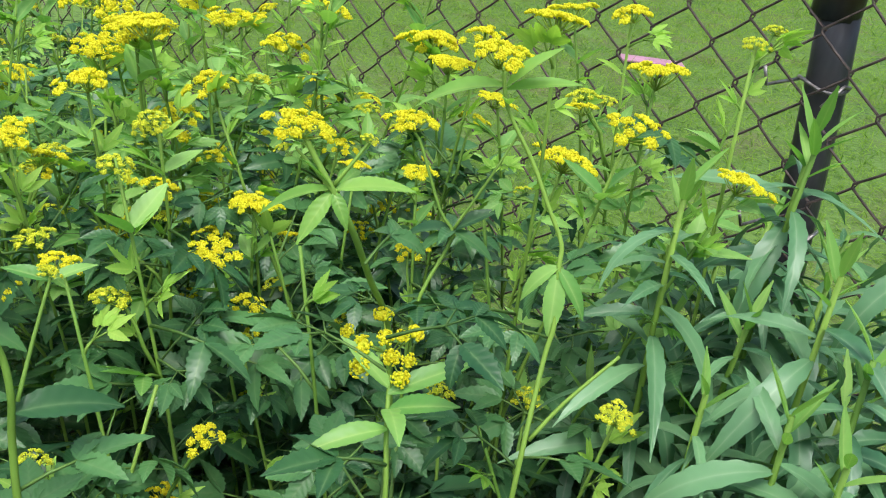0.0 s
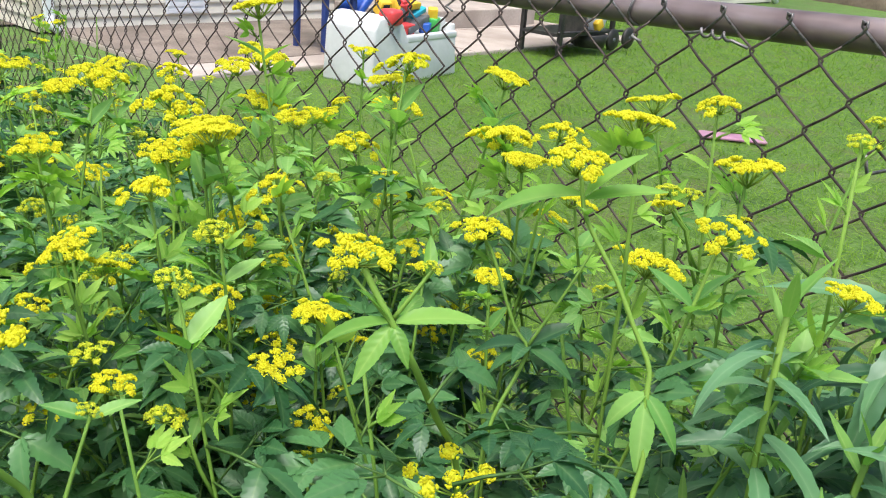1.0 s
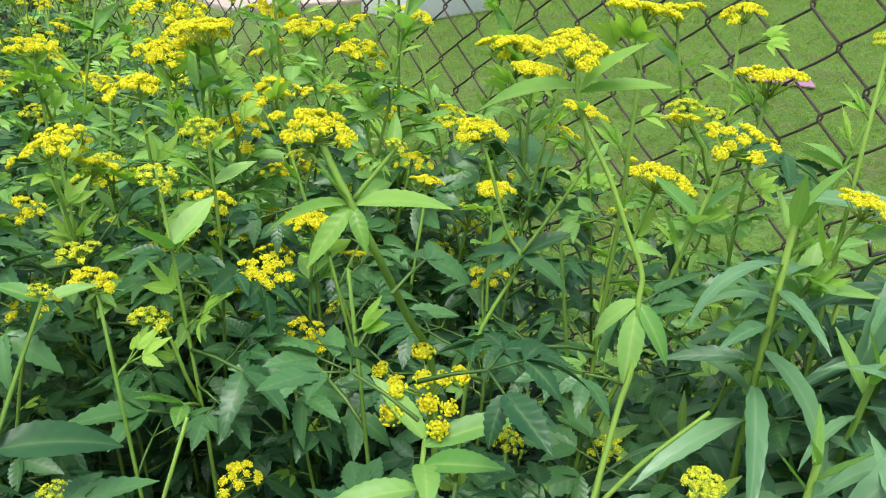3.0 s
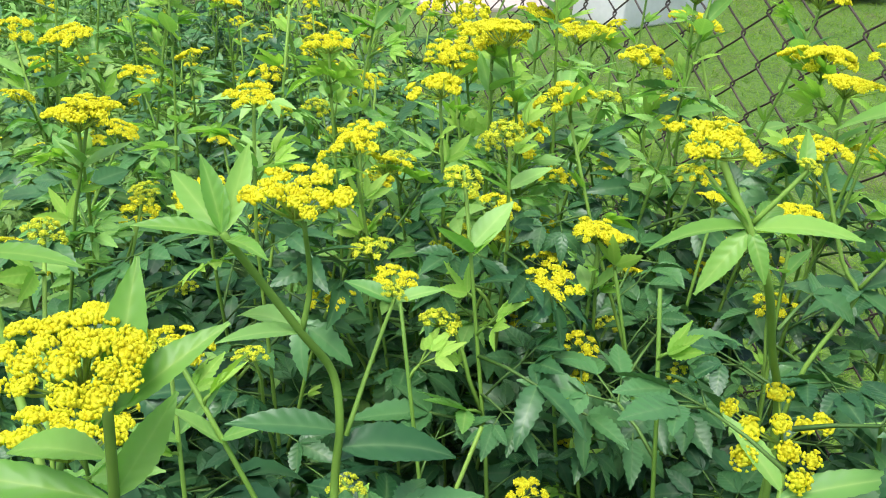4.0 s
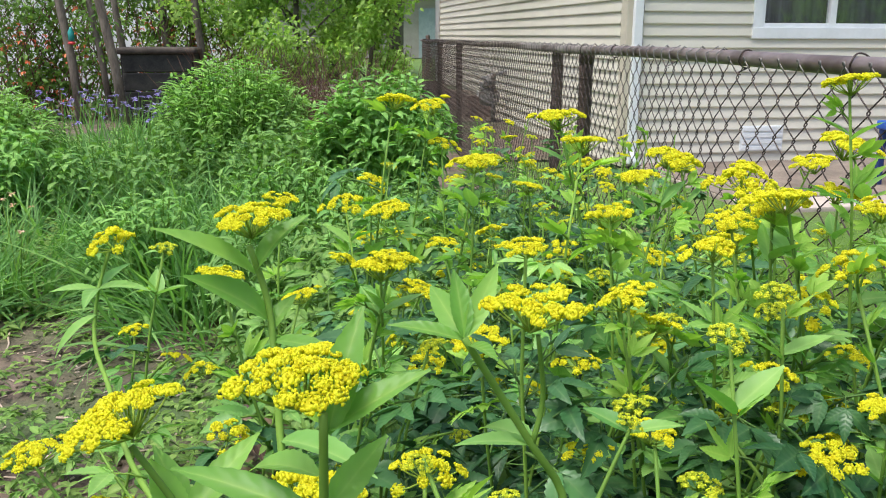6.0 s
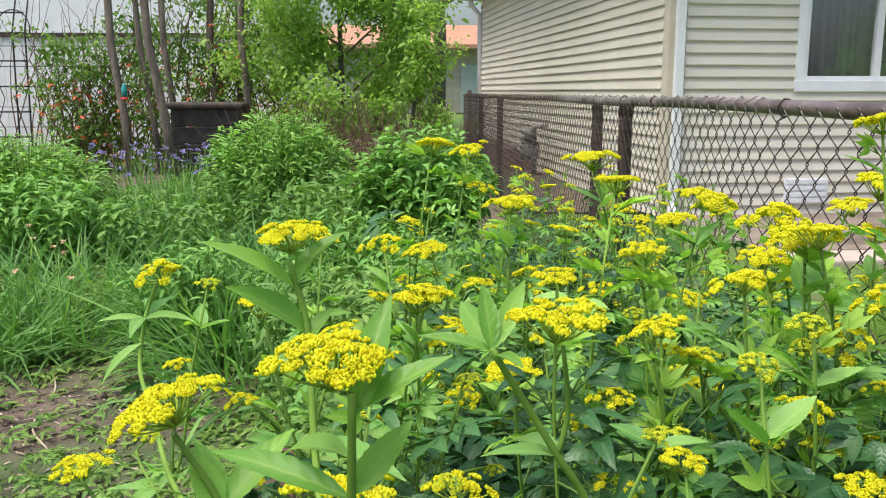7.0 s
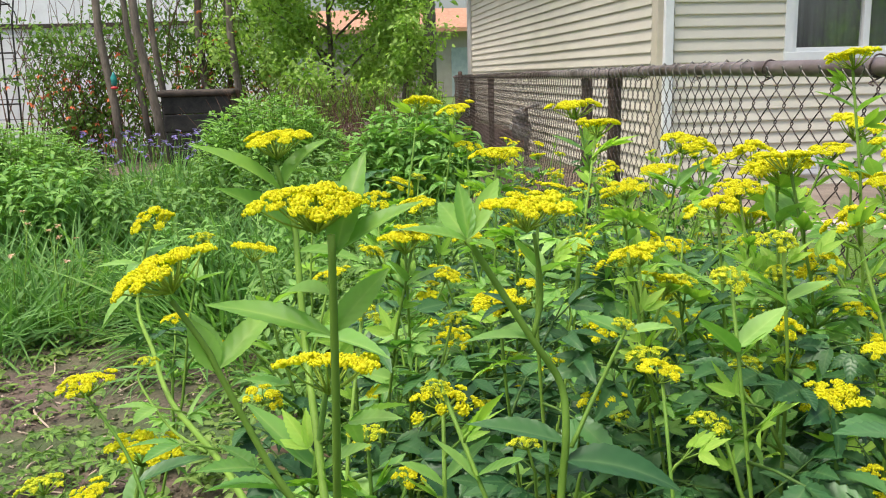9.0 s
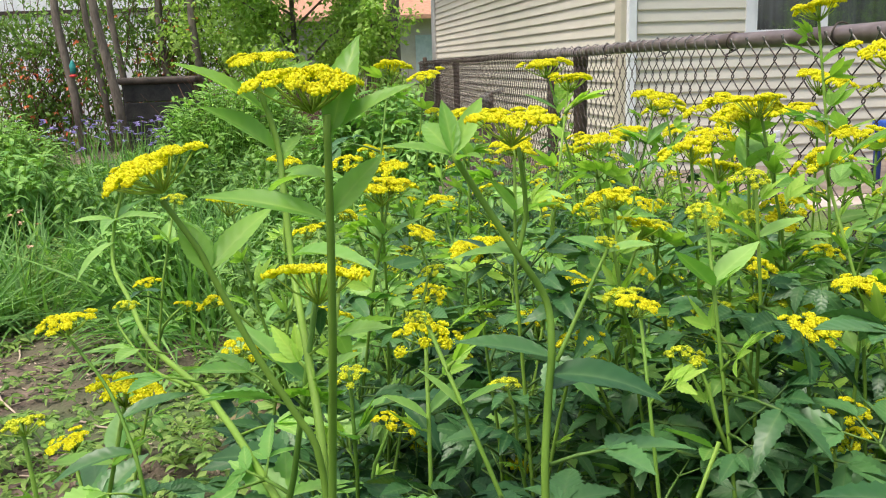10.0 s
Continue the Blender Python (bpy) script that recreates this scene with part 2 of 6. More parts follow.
gb.inputs["Base Color"].default_value = (0.85, 0.9, 0.9, 1)

# ---- mesh helpers ----


class Blade(list):
    """Leaf vertices in rows of edge, midrib, edge."""


class Heap:
    """Gathers templates into one mesh."""

    def __init__(self):
        self.v, self.f, self.m = [], [], []
        self.rib, self.run = [], []
        self.n = 0

    def add(self, verts, faces, matrix=None, slot=0):
        a = np.asarray(verts, float)
        if matrix is not None:
            r = np.array(matrix)
            a = a @ r[:3, :3].T + r[:3, 3]
        self.v.append(a)
        k = self.n
        if isinstance(verts, Blade):
            self.rib.append(np.arange(len(a)) % 3 == 1)
            self.run.append(np.arange(len(a)) // 3 / (len(a) / 3))
        else:
            self.rib.append(np.zeros(len(a)))
            self.run.append(np.zeros(len(a)))
        self.f.extend([tuple(i + k for i in f) for f in faces])
        self.m.extend([slot] * len(faces))
        self.n += len(a)
        return self

    def scatter(self, shapes, place, along, roll, size, pick):
        """Many copies of the shapes at once: +Y turned onto along, +Z kept up, then rolled and scaled."""
        d = along / np.linalg.norm(along, axis=1, keepdims=True)
        x = np.stack([d[:, 1], -d[:, 0], np.zeros(len(d))], 1)
        x /= np.maximum(np.linalg.norm(x, axis=1, keepdims=True), 1e-5)
        z = np.cross(x, d)
        c, q = np.cos(roll)[:, None], np.sin(roll)[:, None]
        turn = np.stack([x * c - z * q, d, x * q + z * c], 2) * size[:, None, None]
        for k, (verts, faces) in enumerate(shapes):
            w = np.nonzero(pick == k)[0]
            if not len(w):
                continue
            a = np.asarray(verts, float)
            n = len(a)
            self.v.append((np.einsum('kij,nj->kni', turn[w], a) + place[w][:, None, :]).reshape(-1, 3))
            f = np.asarray(faces)
            self.f.extend((f[None] + (self.n + n * np.arange(len(w)))[:, None, None]).reshape(-1, f.shape[1]).tolist())
            self.m.extend([0] * (len(faces) * len(w)))
            self.rib.append(np.tile(np.arange(n) % 3 == 1, len(w)))
            self.run.append(np.tile(np.arange(n) // 3 / (n / 3), len(w)))
            self.n += n * len(w)
        return self

    def join(self, other, matrix=None):
        a = np.vstack(other.v)
        if matrix is not None:
            r = np.array(matrix)
            a = a @ r[:3, :3].T + r[:3, 3]
        k = self.n
        self.v.append(a)
        self.rib.extend(other.rib)
        self.run.extend(other.run)
        self.f.extend([tuple(i + k for i in f) for f in other.f])
        self.m.extend(other.m)
        self.n += len(a)
        return self

    def mesh(self, name, mats, smooth=True):
        me = bpy.data.meshes.new(name)
        me.from_pydata(np.vstack(self.v).tolist(), [], self.f)
        for mt in mats:
            me.materials.append(mt)
        me.polygons.foreach_set("material_index", self.m)
        me.polygons.foreach_set("use_smooth", [smooth] * len(self.f))
        rib = np.concatenate(self.rib)
        if rib.any():
            for key, val in (("rib", rib), ("run", np.concatenate(self.run))):
                me.attributes.new(key, 'FLOAT', 'POINT').data.foreach_set("value", val.astype(np.float32))
        me.update()
        return me


def part(name, me, parent=None, m=None, label=""):
    """Links a mesh as ONE object under a thing or part."""
    ob = new(name, me)
    if parent is not None:
        ob.parent = parent
    if m is not None:
        ob.matrix_basis = m
    if label:
        ob["label"] = label
    return ob


def thing(name, label, category, m=None, group="", kind="", me=None):
    ob = new(name, me)
    if m is not None:
        ob.matrix_basis = m
    return tagged(ob, label, category, group, kind)


def tube(points, radii, sides=6, closed_end=True):
    """Verts and faces of a tube along points."""
    pts = [Vector(p) for p in points]
    if not hasattr(radii, "__len__"):
        radii = [radii] * len(pts)
    v, f = [], []
    side = None
    for i, p in enumerate(pts):
        d = (pts[min(i + 1, len(pts) - 1)] - pts[max(i - 1, 0)])
        d = d.normalized() if d.length > 1e-9 else Vector((0, 0, 1))
        if side is None:
            side = d.orthogonal().normalized()
        side = (side - d * side.dot(d))
        side = side.normalized() if side.length > 1e-6 else d.orthogonal().normalized()
        up = d.cross(side)
        for k in range(sides):
            a = 2 * math.pi * k / sides
            v.append(p + (side * math.cos(a) + up * math.sin(a)) * radii[i])
    for i in range(len(pts) - 1):
        for k in range(sides):
            a, b = i * sides + k, i * sides + (k + 1) % sides
            f.append((a, b, b + sides, a + sides))
    if closed_end:
        f.append(tuple(range(sides))[::-1])
        f.append(tuple((len(pts) - 1) * sides + k for k in range(sides)))
    return v, f


def boxed(x0, x1, y0, y1, z0, z1, bevel=0.0):
    """Verts and faces of a box with cut edges."""
    bm = bmesh.new()
    bmesh.ops.create_cube(bm, size=1.0)
    for q in bm.verts:
        q.co = Vector(((x0 + x1) / 2 + q.co.x * (x1 - x0), (y0 + y1) / 2 + q.co.y * (y1 - y0), (z0 + z1) / 2 + q.co.z * (z1 - z0)))
    if bevel:
        bmesh.ops.bevel(bm, geom=bm.edges[:], offset=bevel, segments=2, affect='EDGES', profile=0.6)
    bm.verts.index_update()
    out = [q.co.copy() for q in bm.verts], [tuple(q.index for q in f.verts) for f in bm.faces]
    bm.free()
    return out


def rounded(dims, bevel, seg=4):
    x0, x1, y0, y1, z0, z1 = dims
    bm = bmesh.new()
    bmesh.ops.create_cube(bm, size=1.0)
    for q in bm.verts:
        q.co = Vector(((x0 + x1) / 2 + q.co.x * (x1 - x0), (y0 + y1) / 2 + q.co.y * (y1 - y0), (z0 + z1) / 2 + q.co.z * (z1 - z0)))
    bmesh.ops.bevel(bm, geom=bm.edges[:], offset=bevel, segments=seg, affect='EDGES', profile=0.5)
    bm.verts.index_update()
    out = [q.co.copy() for q in bm.verts], [tuple(q.index for q in f.verts) for f in bm.faces]
    bm.free()
    return out


def box_mesh(name, mat, *dims, bevel=0.004):
    return Heap().add(*boxed(*dims, bevel=bevel)).mesh(name, [mat], False)


def lathe(profile, sides=14):
    """Verts and faces of a turned form; profile rows of radius, z."""
    v, f = [], []
    for r, z in profile:
        for k in range(sides):
            a = 2 * math.pi * k / sides
            v.append((r * math.cos(a), r * math.sin(a), z))
    for i in range(len(profile) - 1):
        for k in range(sides):
            a, b = i * sides + k, i * sides + (k + 1) % sides
            f.append((a, b, b + sides, a + sides))
    f.append(tuple(range(sides))[::-1])
    f.append(tuple((len(profile) - 1) * sides + k for k in range(sides)))
    return v, f


def blade(length, width, n=8, teeth=0.0, fold=0.35, droop=0.3, peak=0.38, twist=0.0, wave=0.0):
    """A leaf along +Y from the origin, folded at its midrib, with saw teeth; upper side +Z."""
    v, f = Blade(), []
    ang, y, z = droop * -0.4, 0.0, 0.0
    for i in range(n + 1):
        t = i / n
        w = width * 0.5 * (math.sin(math.pi * min(1, t ** (math.log(0.5) / math.log(peak)))) ** 0.85)
        if teeth and 0 < i < n:
            w *= 1 + teeth * (1 if i % 2 else -1)
        if i in (0, n):
            w = 0.0006
        lift = w * fold
        tw = twist * t
        wv = wave * math.sin(t * 9) * width
        v += [(-w * math.cos(tw), y, z + lift - w * math.sin(tw) + wv), (0, y, z), (w * math.cos(tw), y, z + lift + w * math.sin(tw) - wv)]
        ang -= droop * 1.4 / n
        y += length / n * math.cos(ang)
        z += length / n * math.sin(ang)
    for i in range(n):
        a = 3 * i
        f += [(a, a + 1, a + 4, a + 3), (a + 1, a + 2, a + 5, a + 4)]
    return v, f


def aim(p, direction, roll=0.0, s=1.0):
    """Matrix that carries +Y onto direction, keeping +Z as far up as it can."""
    d = Vector(direction).normalized()
    x = d.cross(Vector((0, 0, 1)))
    x = x.normalized() if x.length > 1e-4 else Vector((1, 0, 0))
    z = x.cross(d)
    m = Matrix((x, d, z)).transposed().to_4x4()
    return Matrix.Translation(p) @ m @ Matrix.Rotation(roll, 4, 'Y') @ Matrix.Scale(s, 4)


rng = random.Random(7)


def uni(a, b):
    return rng.uniform(a, b)

# ---- golden alexanders: shared parts ----


def compound_leaf(size, lobes, spread=0.9, petiole=0.9, droop=0.35, slim=0.42, rows=9):
    """A stalk that ends in three leaflets, each single or three-fold."""
    h = Heap()
    end = Vector((0, size * petiole, size * petiole * 0.10))
    h.add(*tube([(0, 0, 0), end * 0.5 + Vector((0, 0, size * 0.03)), end], [0.0014, 0.0011, 0.0009], 4), slot=1)
    for k, a in enumerate((0, spread, -spread)):
        a += uni(-0.15, 0.15)
        d = Vector((math.sin(a), math.cos(a), uni(-0.15, 0.15)))
        if lobes == 1:
            L = size * (1.0 if k == 0 else 0.85) * uni(0.88, 1.1)
            h.add(*blade(L, L * slim * uni(0.85, 1.15), 17, 0.10, uni(0.15, 0.5), droop * uni(0.5, 1.5)), aim(end, d, uni(-0.4, 0.4)))
        else:
            q = end + d * size * 0.42
            h.add(*tube([end, q], [0.0009, 0.0007], 3), slot=1)
            for j, e in enumerate((0, 0.85, -0.85)):
                e = a + e + uni(-0.15, 0.15)
                L = size * (0.78 if j == 0 else 0.6) * uni(0.85, 1.15)
                h.add(*blade(L, L * slim * uni(0.9, 1.2), rows, 0.10, uni(0.15, 0.5), droop * uni(0.5, 1.6)), aim(q, (math.sin(e), math.cos(e), uni(-0.2, 0.1)), uni(-0.4, 0.4)))
    return h


LEAF_SMALL = [compound_leaf(0.036, 1 + 2 * (i % 2), uni(0.8, 1.1), uni(0.3, 0.7), uni(0.0, 0.5), uni(0.32, 0.44), 13).mesh("leaf", [LEAF_UP, STEM]) for i in range(8)]
LEAF_YOUNG = [compound_leaf(0.027, 1 + 2 * (i % 4 == 0), uni(0.5, 0.9), uni(0.2, 0.6), uni(-0.2, 0.4), uni(0.30, 0.40), 11).mesh("young_leaf", [YOUNG, STEM]) for i in range(8)]
LEAF_BROAD = [Heap().add(*blade(0.037 * uni(.85, 1.1), 0.0145 * uni(.9, 1.15), 15, 0.035, uni(.2, .45), uni(0.0, .6), 0.42)).mesh("young_leaf", [LEAF_UP]) for i in range(5)]
LEAF_SPRAY = [compound_leaf(0.052, 1, uni(0.8, 1.1), uni(0.4, 0.7), uni(0.1, 0.5), uni(0.34, 0.46), 17).mesh("leaf", [LEAF_UP, STEM]) for i in range(5)]
LEAF_MID = [compound_leaf(0.046, 3 - 2 * (i % 3 == 2), uni(0.9, 1.15), uni(0.7, 1.2), uni(0.05, 0.6), uni(0.34, 0.46), 15).mesh("leaf", [LEAF_SHADED, STEM_DARK]) for i in range(9)]
LEAF_BIG = [compound_leaf(0.054, 3 - 2 * (i % 3 == 2), uni(0.9, 1.15), uni(0.8, 1.4), uni(0.05, 0.5), uni(0.44, 0.60), 17).mesh("leaf", [LEAF_SHADED, STEM_DARK]) for i in range(8)]


def floret(r):
    """A five-sided button of incurved petals, pointed below."""
    v = [(0, 0, r * 0.62)]
    for k in range(5):
        t = 2 * math.pi * k / 5
        v.append((math.cos(t) * r, math.sin(t) * r, r * 0.25))
    v.append((0, 0, -r * 0.9))
    f = [(0, 1 + k, 1 + (k + 1) % 5) for k in range(5)] + [(6, 1 + (k + 1) % 5, 1 + k) for k in range(5)]
    return v, f


def umbel(width, rays, per, dome=0.5, tuft=0.095, grain=0.23, ray=0.0005):
    """Spreading rays from one point, each ending in a small domed tuft of florets, with gaps between
    the tufts. Its top looks up +Z; the stalk's end is the origin."""
    h = Heap()
    skew = Vector((uni(-.07, .07), uni(-.07, .07), 0)) * width
    for i in range(rays):
        rr = math.sqrt((i + 0.35) / rays)
        a = i * 2.39996 + uni(-0.25, 0.25)
        rad = width * 0.45 * rr * uni(0.82, 1.15)
        top = Vector((rad * math.cos(a), rad * math.sin(a), width * (0.30 - dome * rr * rr * 0.26 + uni(-.025, .025)))) + skew * rr
        mid = top * 0.55 + Vector((0, 0, -width * 0.03 * rr))
        h.add(*tube([(0, 0, 0), mid, top], [ray * 1.2, ray, ray * 0.9], 4), slot=1)
        out = (top.normalized() * (0.5 + dome * 0.6) + Vector((uni(-.15, .15), uni(-.15, .15), 1.0))).normalized()
        q = Matrix.Translation(top) @ out.to_track_quat('Z', 'Y').to_matrix().to_4x4()
        tr = width * tuft * uni(0.8, 1.2)
        for j in range(per):
            b = j * 2.39996 + i + uni(-0.7, 0.7)
            u = min(1.05, max(0.0, (j + 0.3) / per + uni(-0.09, 0.09)))
            e = math.sqrt(u) * 1.5
            reach = tr * uni(0.78, 1.2)
            p = Vector((math.sin(e) * math.cos(b), math.sin(e) * math.sin(b), math.cos(e) * 0.42)) * reach
            turn = p.normalized().to_track_quat('Z', 'Y').to_matrix().to_4x4()
            h.add(*floret(tr * grain * uni(0.8, 1.4)), q @ Matrix.Translation(p) @ turn @ Matrix.Rotation(uni(0, 6), 4, 'Z'))
        h.add(*tube([top - out * tr * 0.3, top + out * tr * 0.02, top + out * tr * 0.24, top + out * tr * 0.33], [ray, tr * 0.78, tr * 0.55, tr * 0.2], 8), slot=2)
    return h


UMBEL_OPEN = [umbel(0.047, n, 42, d, 0.090, 0.205).mesh("flower_head", [PETAL, RAY, PETAL]) for n, d in ((14, 0.0), (17, 0.15), (15, 0.35), (18, -0.1), (16, 0.2), (13, 0.08))]
UMBEL_FINE = [umbel(0.05, n, 76, d, 0.082, 0.17).mesh("flower_head", [PETAL, RAY, PETAL]) for n, d in ((20, 0.2), (18, 0.05), (21, 0.3))]
UMBEL_LOOSE = [umbel(0.05, n, 48, d, 0.094, 0.215).mesh("flower_head", [PETAL, RAY, PETAL]) for n, d in ((10, 0.4), (11, 0.7), (12, 1.0))]
UMBEL_BUD = [umbel(0.042, n, 24, d, 0.085, 0.24).mesh("flower_head", [BUD, RAY, BUD]) for n, d in ((14, 0.5), (16, 0.9))]


def soil_height(x, y):
    return 0.10 * max(0.0, min(1.0, (1.5 - y) / 0.7)) + 0.025 * noise.noise((x * 1.3, y * 1.3, 0)) + 0.008 * noise.noise((x * 7, y * 7, 3))


def arc(a, b, bend, n=7):
    """Points from a to b along a bowed line."""
    a, b = Vector(a), Vector(b)
    return [a.lerp(b, i / n) + Vector(bend) * math.sin(math.pi * i / n) + Vector((uni(-.0035, .0035), uni(-.0035, .0035), 0)) * (0 < i < n) for i in range(n + 1)]


EDGE = "tall golden alexanders stem with broad pale leaves, leaning from the clump"
ALEX = "flowering golden alexanders stem with yellow umbels, rooted in garden soil"


def alexanders(x, y, z, width=0.05, head="open", tilt=(0, 0), sides=1, leaves=12, lean=None, root=None, low=0.0, whorl=(), young=(2, 3, 4), upper=4, dim=False):
    """One stem: its root, leaves at the nodes, young leaves under the head, side shoots."""
    if root is None:
        la = uni(0, 6.28) if lean is None else lean
        root = (x + math.cos(la) * uni(0.04, 0.28), min(1.46, y + math.sin(la) * uni(0.03, 0.24)))
    g = soil_height(*root)
    base = Vector((root[0], root[1], g - 0.01))
    top = Vector((x, y, z))
    t = thing("golden_alexanders", ALEX, "wildflower", Matrix.Translation(base), "golden alexanders clump")
    bend = Vector((uni(-.06, .06), uni(-.06, .06), 0))
    pts = arc(Vector(), top - base, bend, 9)
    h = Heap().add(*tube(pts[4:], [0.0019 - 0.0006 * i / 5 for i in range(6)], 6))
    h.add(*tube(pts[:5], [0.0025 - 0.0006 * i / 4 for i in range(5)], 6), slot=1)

    def put(meshes, p, d, s, roll=0.0, label=""):
        part("young_leaf" if meshes is LEAF_YOUNG or meshes is LEAF_BROAD else "leaf", rng.choice(meshes), t, aim(p, d, roll, s), label)

    def head_at(p, q, w, kind):
        w *= 1.0 if kind == "fine" else 1.05
        ms = {"fine": UMBEL_FINE, "open": UMBEL_OPEN, "loose": UMBEL_LOOSE, "bud": UMBEL_BUD}[kind]
        d = Vector((q[0], q[1], 1)).normalized()
        part("flower_head", rng.choice(ms), t, Matrix.Translation(p - d * w * 0.26) @ d.to_track_quat('Z', 'Y').to_matrix().to_4x4() @ Matrix.Rotation(uni(0, 6), 4, 'Z') @ Matrix.Scale(w / 0.05, 4))

    def along(u):
        k = min(8, int(u * 9))
        return pts[k].lerp(pts[k + 1], u * 9 - k)

    H = (top - base).length
    # below this height leaves take the darkened copy, in place of clump shade
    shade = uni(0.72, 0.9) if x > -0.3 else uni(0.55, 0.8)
    if head:
        head_at(pts[-1], tilt, width, head)
    u1 = 1 - uni(0.05, 0.09) / H
    az = uni(0, 6.28)
    for k in range(rng.choice(young)):
        a = az + 2.4 * k + uni(-.5, .5)
        put(LEAF_YOUNG, along(u1 + 0.03 - 0.03 * k), (math.cos(a), math.sin(a), uni(0.3, 1.6)), uni(0.7, 1.25), uni(-.9, .9))
    for k, up in enumerate(whorl):
        a = az + 6.28 * k / len(whorl) + uni(-.2, .2)
        put(LEAF_BROAD, along(1 - (0.022 if head == "fine" else 0.05) / H - 0.004 * k), (math.cos(a), math.sin(a), up), uni(0.85, 1.15) * (0.8 if head == "fine" else 1), uni(-.3, .3))
    for k in range(upper):
        a = uni(0, 6.28)
        u = uni(0.72, 0.96) * u1
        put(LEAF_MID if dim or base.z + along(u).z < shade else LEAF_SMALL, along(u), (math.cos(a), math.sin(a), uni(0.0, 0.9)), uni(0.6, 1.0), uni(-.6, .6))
    for k in range(leaves):
        u = low + (u1 - 0.03 - low) * ((k + uni(0.2, 0.8)) / leaves) ** 0.62
        az += 2.4 + uni(-.5, .5)
        d = (math.cos(az), math.sin(az), uni(-0.15, 0.55))
        if u < 0.6:
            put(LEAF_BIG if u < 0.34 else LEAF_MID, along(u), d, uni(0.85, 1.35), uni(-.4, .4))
        else:
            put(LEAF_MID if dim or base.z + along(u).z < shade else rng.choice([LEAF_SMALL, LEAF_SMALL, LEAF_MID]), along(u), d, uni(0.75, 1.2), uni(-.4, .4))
    for k in range(sides):
        u = uni(0.62, 0.85)
        a = uni(0, 6.28)
        p = along(u)
        q = p + Vector((math.cos(a) * uni(.03, .07), math.sin(a) * uni(.03, .07), uni(0.05, 0.6) * H * (1 - u)))
        h.add(*tube(arc(p, q, (0, 0, 0.008), 4), [0.0017, 0.0016, 0.0015, 0.0013, 0.0011], 5))
        head_at(q, (uni(-.4, .4), uni(-.4, .4)), uni(0.028, 0.042), rng.choice(["open", "bud", "bud", "loose"]))
        put(LEAF_SMALL, p, (math.cos(a + 1), math.sin(a + 1), 0.4), uni(0.8, 1.1))
        put(LEAF_YOUNG, p.lerp(q, 0.45), (math.cos(a), math.sin(a), 0.6), uni(0.5, 0.8))
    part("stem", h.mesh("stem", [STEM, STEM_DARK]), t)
    return t

def smooth(points, n=4):
    """A rounded line through the points."""
    p = [Vector(q) for q in points]
    p = [p[0] * 2 - p[1], *p, p[-1] * 2 - p[-2]]
    out = []
    for i in range(1, len(p) - 2):
        for k in range(n):
            t = k / n
            out.append(0.5 * (2 * p[i] + (p[i + 1] - p[i - 1]) * t + (2 * p[i - 1] - 5 * p[i] + 4 * p[i + 1] - p[i + 2]) * t * t + (3 * p[i] - p[i - 1] - 3 * p[i + 1] + p[i + 2]) * t ** 3))
    return out + [p[-2]]


def branched(label, stalks, heads, leaves, sprays=()):
    """A tall stem seen close: stalks as lines from the top down with their thickness, heads on them,
    single leaves from node to tip, and divided leaves as sprays."""
    foot = Vector(stalks[0][0][-1])
    root = Vector((foot.x, foot.y, soil_height(foot.x, foot.y) - 0.01))
    t = thing("golden_alexanders", label, "wildflower", Matrix.Translation(root), "golden alexanders clump")
    h = Heap()
    for k, (line, r) in enumerate(stalks):
        pts, r = [q - root for q in smooth(line)], r * 0.78
        h.add(*tube(pts, [r * (0.72 + 0.28 * i / (len(pts) - 1)) for i in range(len(pts))], 9))
        if k == 0:
            low = pts[-1]
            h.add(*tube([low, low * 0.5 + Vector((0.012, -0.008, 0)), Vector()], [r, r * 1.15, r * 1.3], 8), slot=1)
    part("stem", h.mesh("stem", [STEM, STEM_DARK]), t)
    for place, w, kind, tilt in heads:
        d = Vector((tilt[0], tilt[1], 1)).normalized()
        ms = {"fine": UMBEL_FINE, "open": UMBEL_OPEN, "loose": UMBEL_LOOSE, "bud": UMBEL_BUD}[kind]
        part("flower_head", rng.choice(ms), t, Matrix.Translation(Vector(place) - root - d * w * 0.26) @ d.to_track_quat('Z', 'Y').to_matrix().to_4x4() @ Matrix.Rotation(uni(0, 6), 4, 'Z') @ Matrix.Scale(w / 0.05, 4))
    for node, tip, slim, roll in leaves:
        a, b = Vector(node), Vector(tip)
        L = (b - a).length * 1.04
        # leaf colour goes by node height; low nodes take the green with painted shade
        me = Heap().add(*blade(L, L * slim * 0.70, 21, 0.04, uni(0.35, 0.6), uni(0.15, 0.6), 0.42, uni(-.3, .3), 0.012)).mesh("leaf", [PALE if a.z > 0.94 else LEAF_UP if a.z > 0.895 or heads[0][2] == "loose" else LEAF_SHADED])
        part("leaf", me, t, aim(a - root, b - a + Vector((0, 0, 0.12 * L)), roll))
    for node, way, s in sprays:
        # open-edge sprays take the lit leaf green, the rest the shaded one
        part("leaf", rng.choice(LEAF_SPRAY if label == EDGE else LEAF_MID), t, aim(Vector(node) - root, way, uni(-.4, .4), s * (0.72 if label == EDGE else 0.85)))
    return t

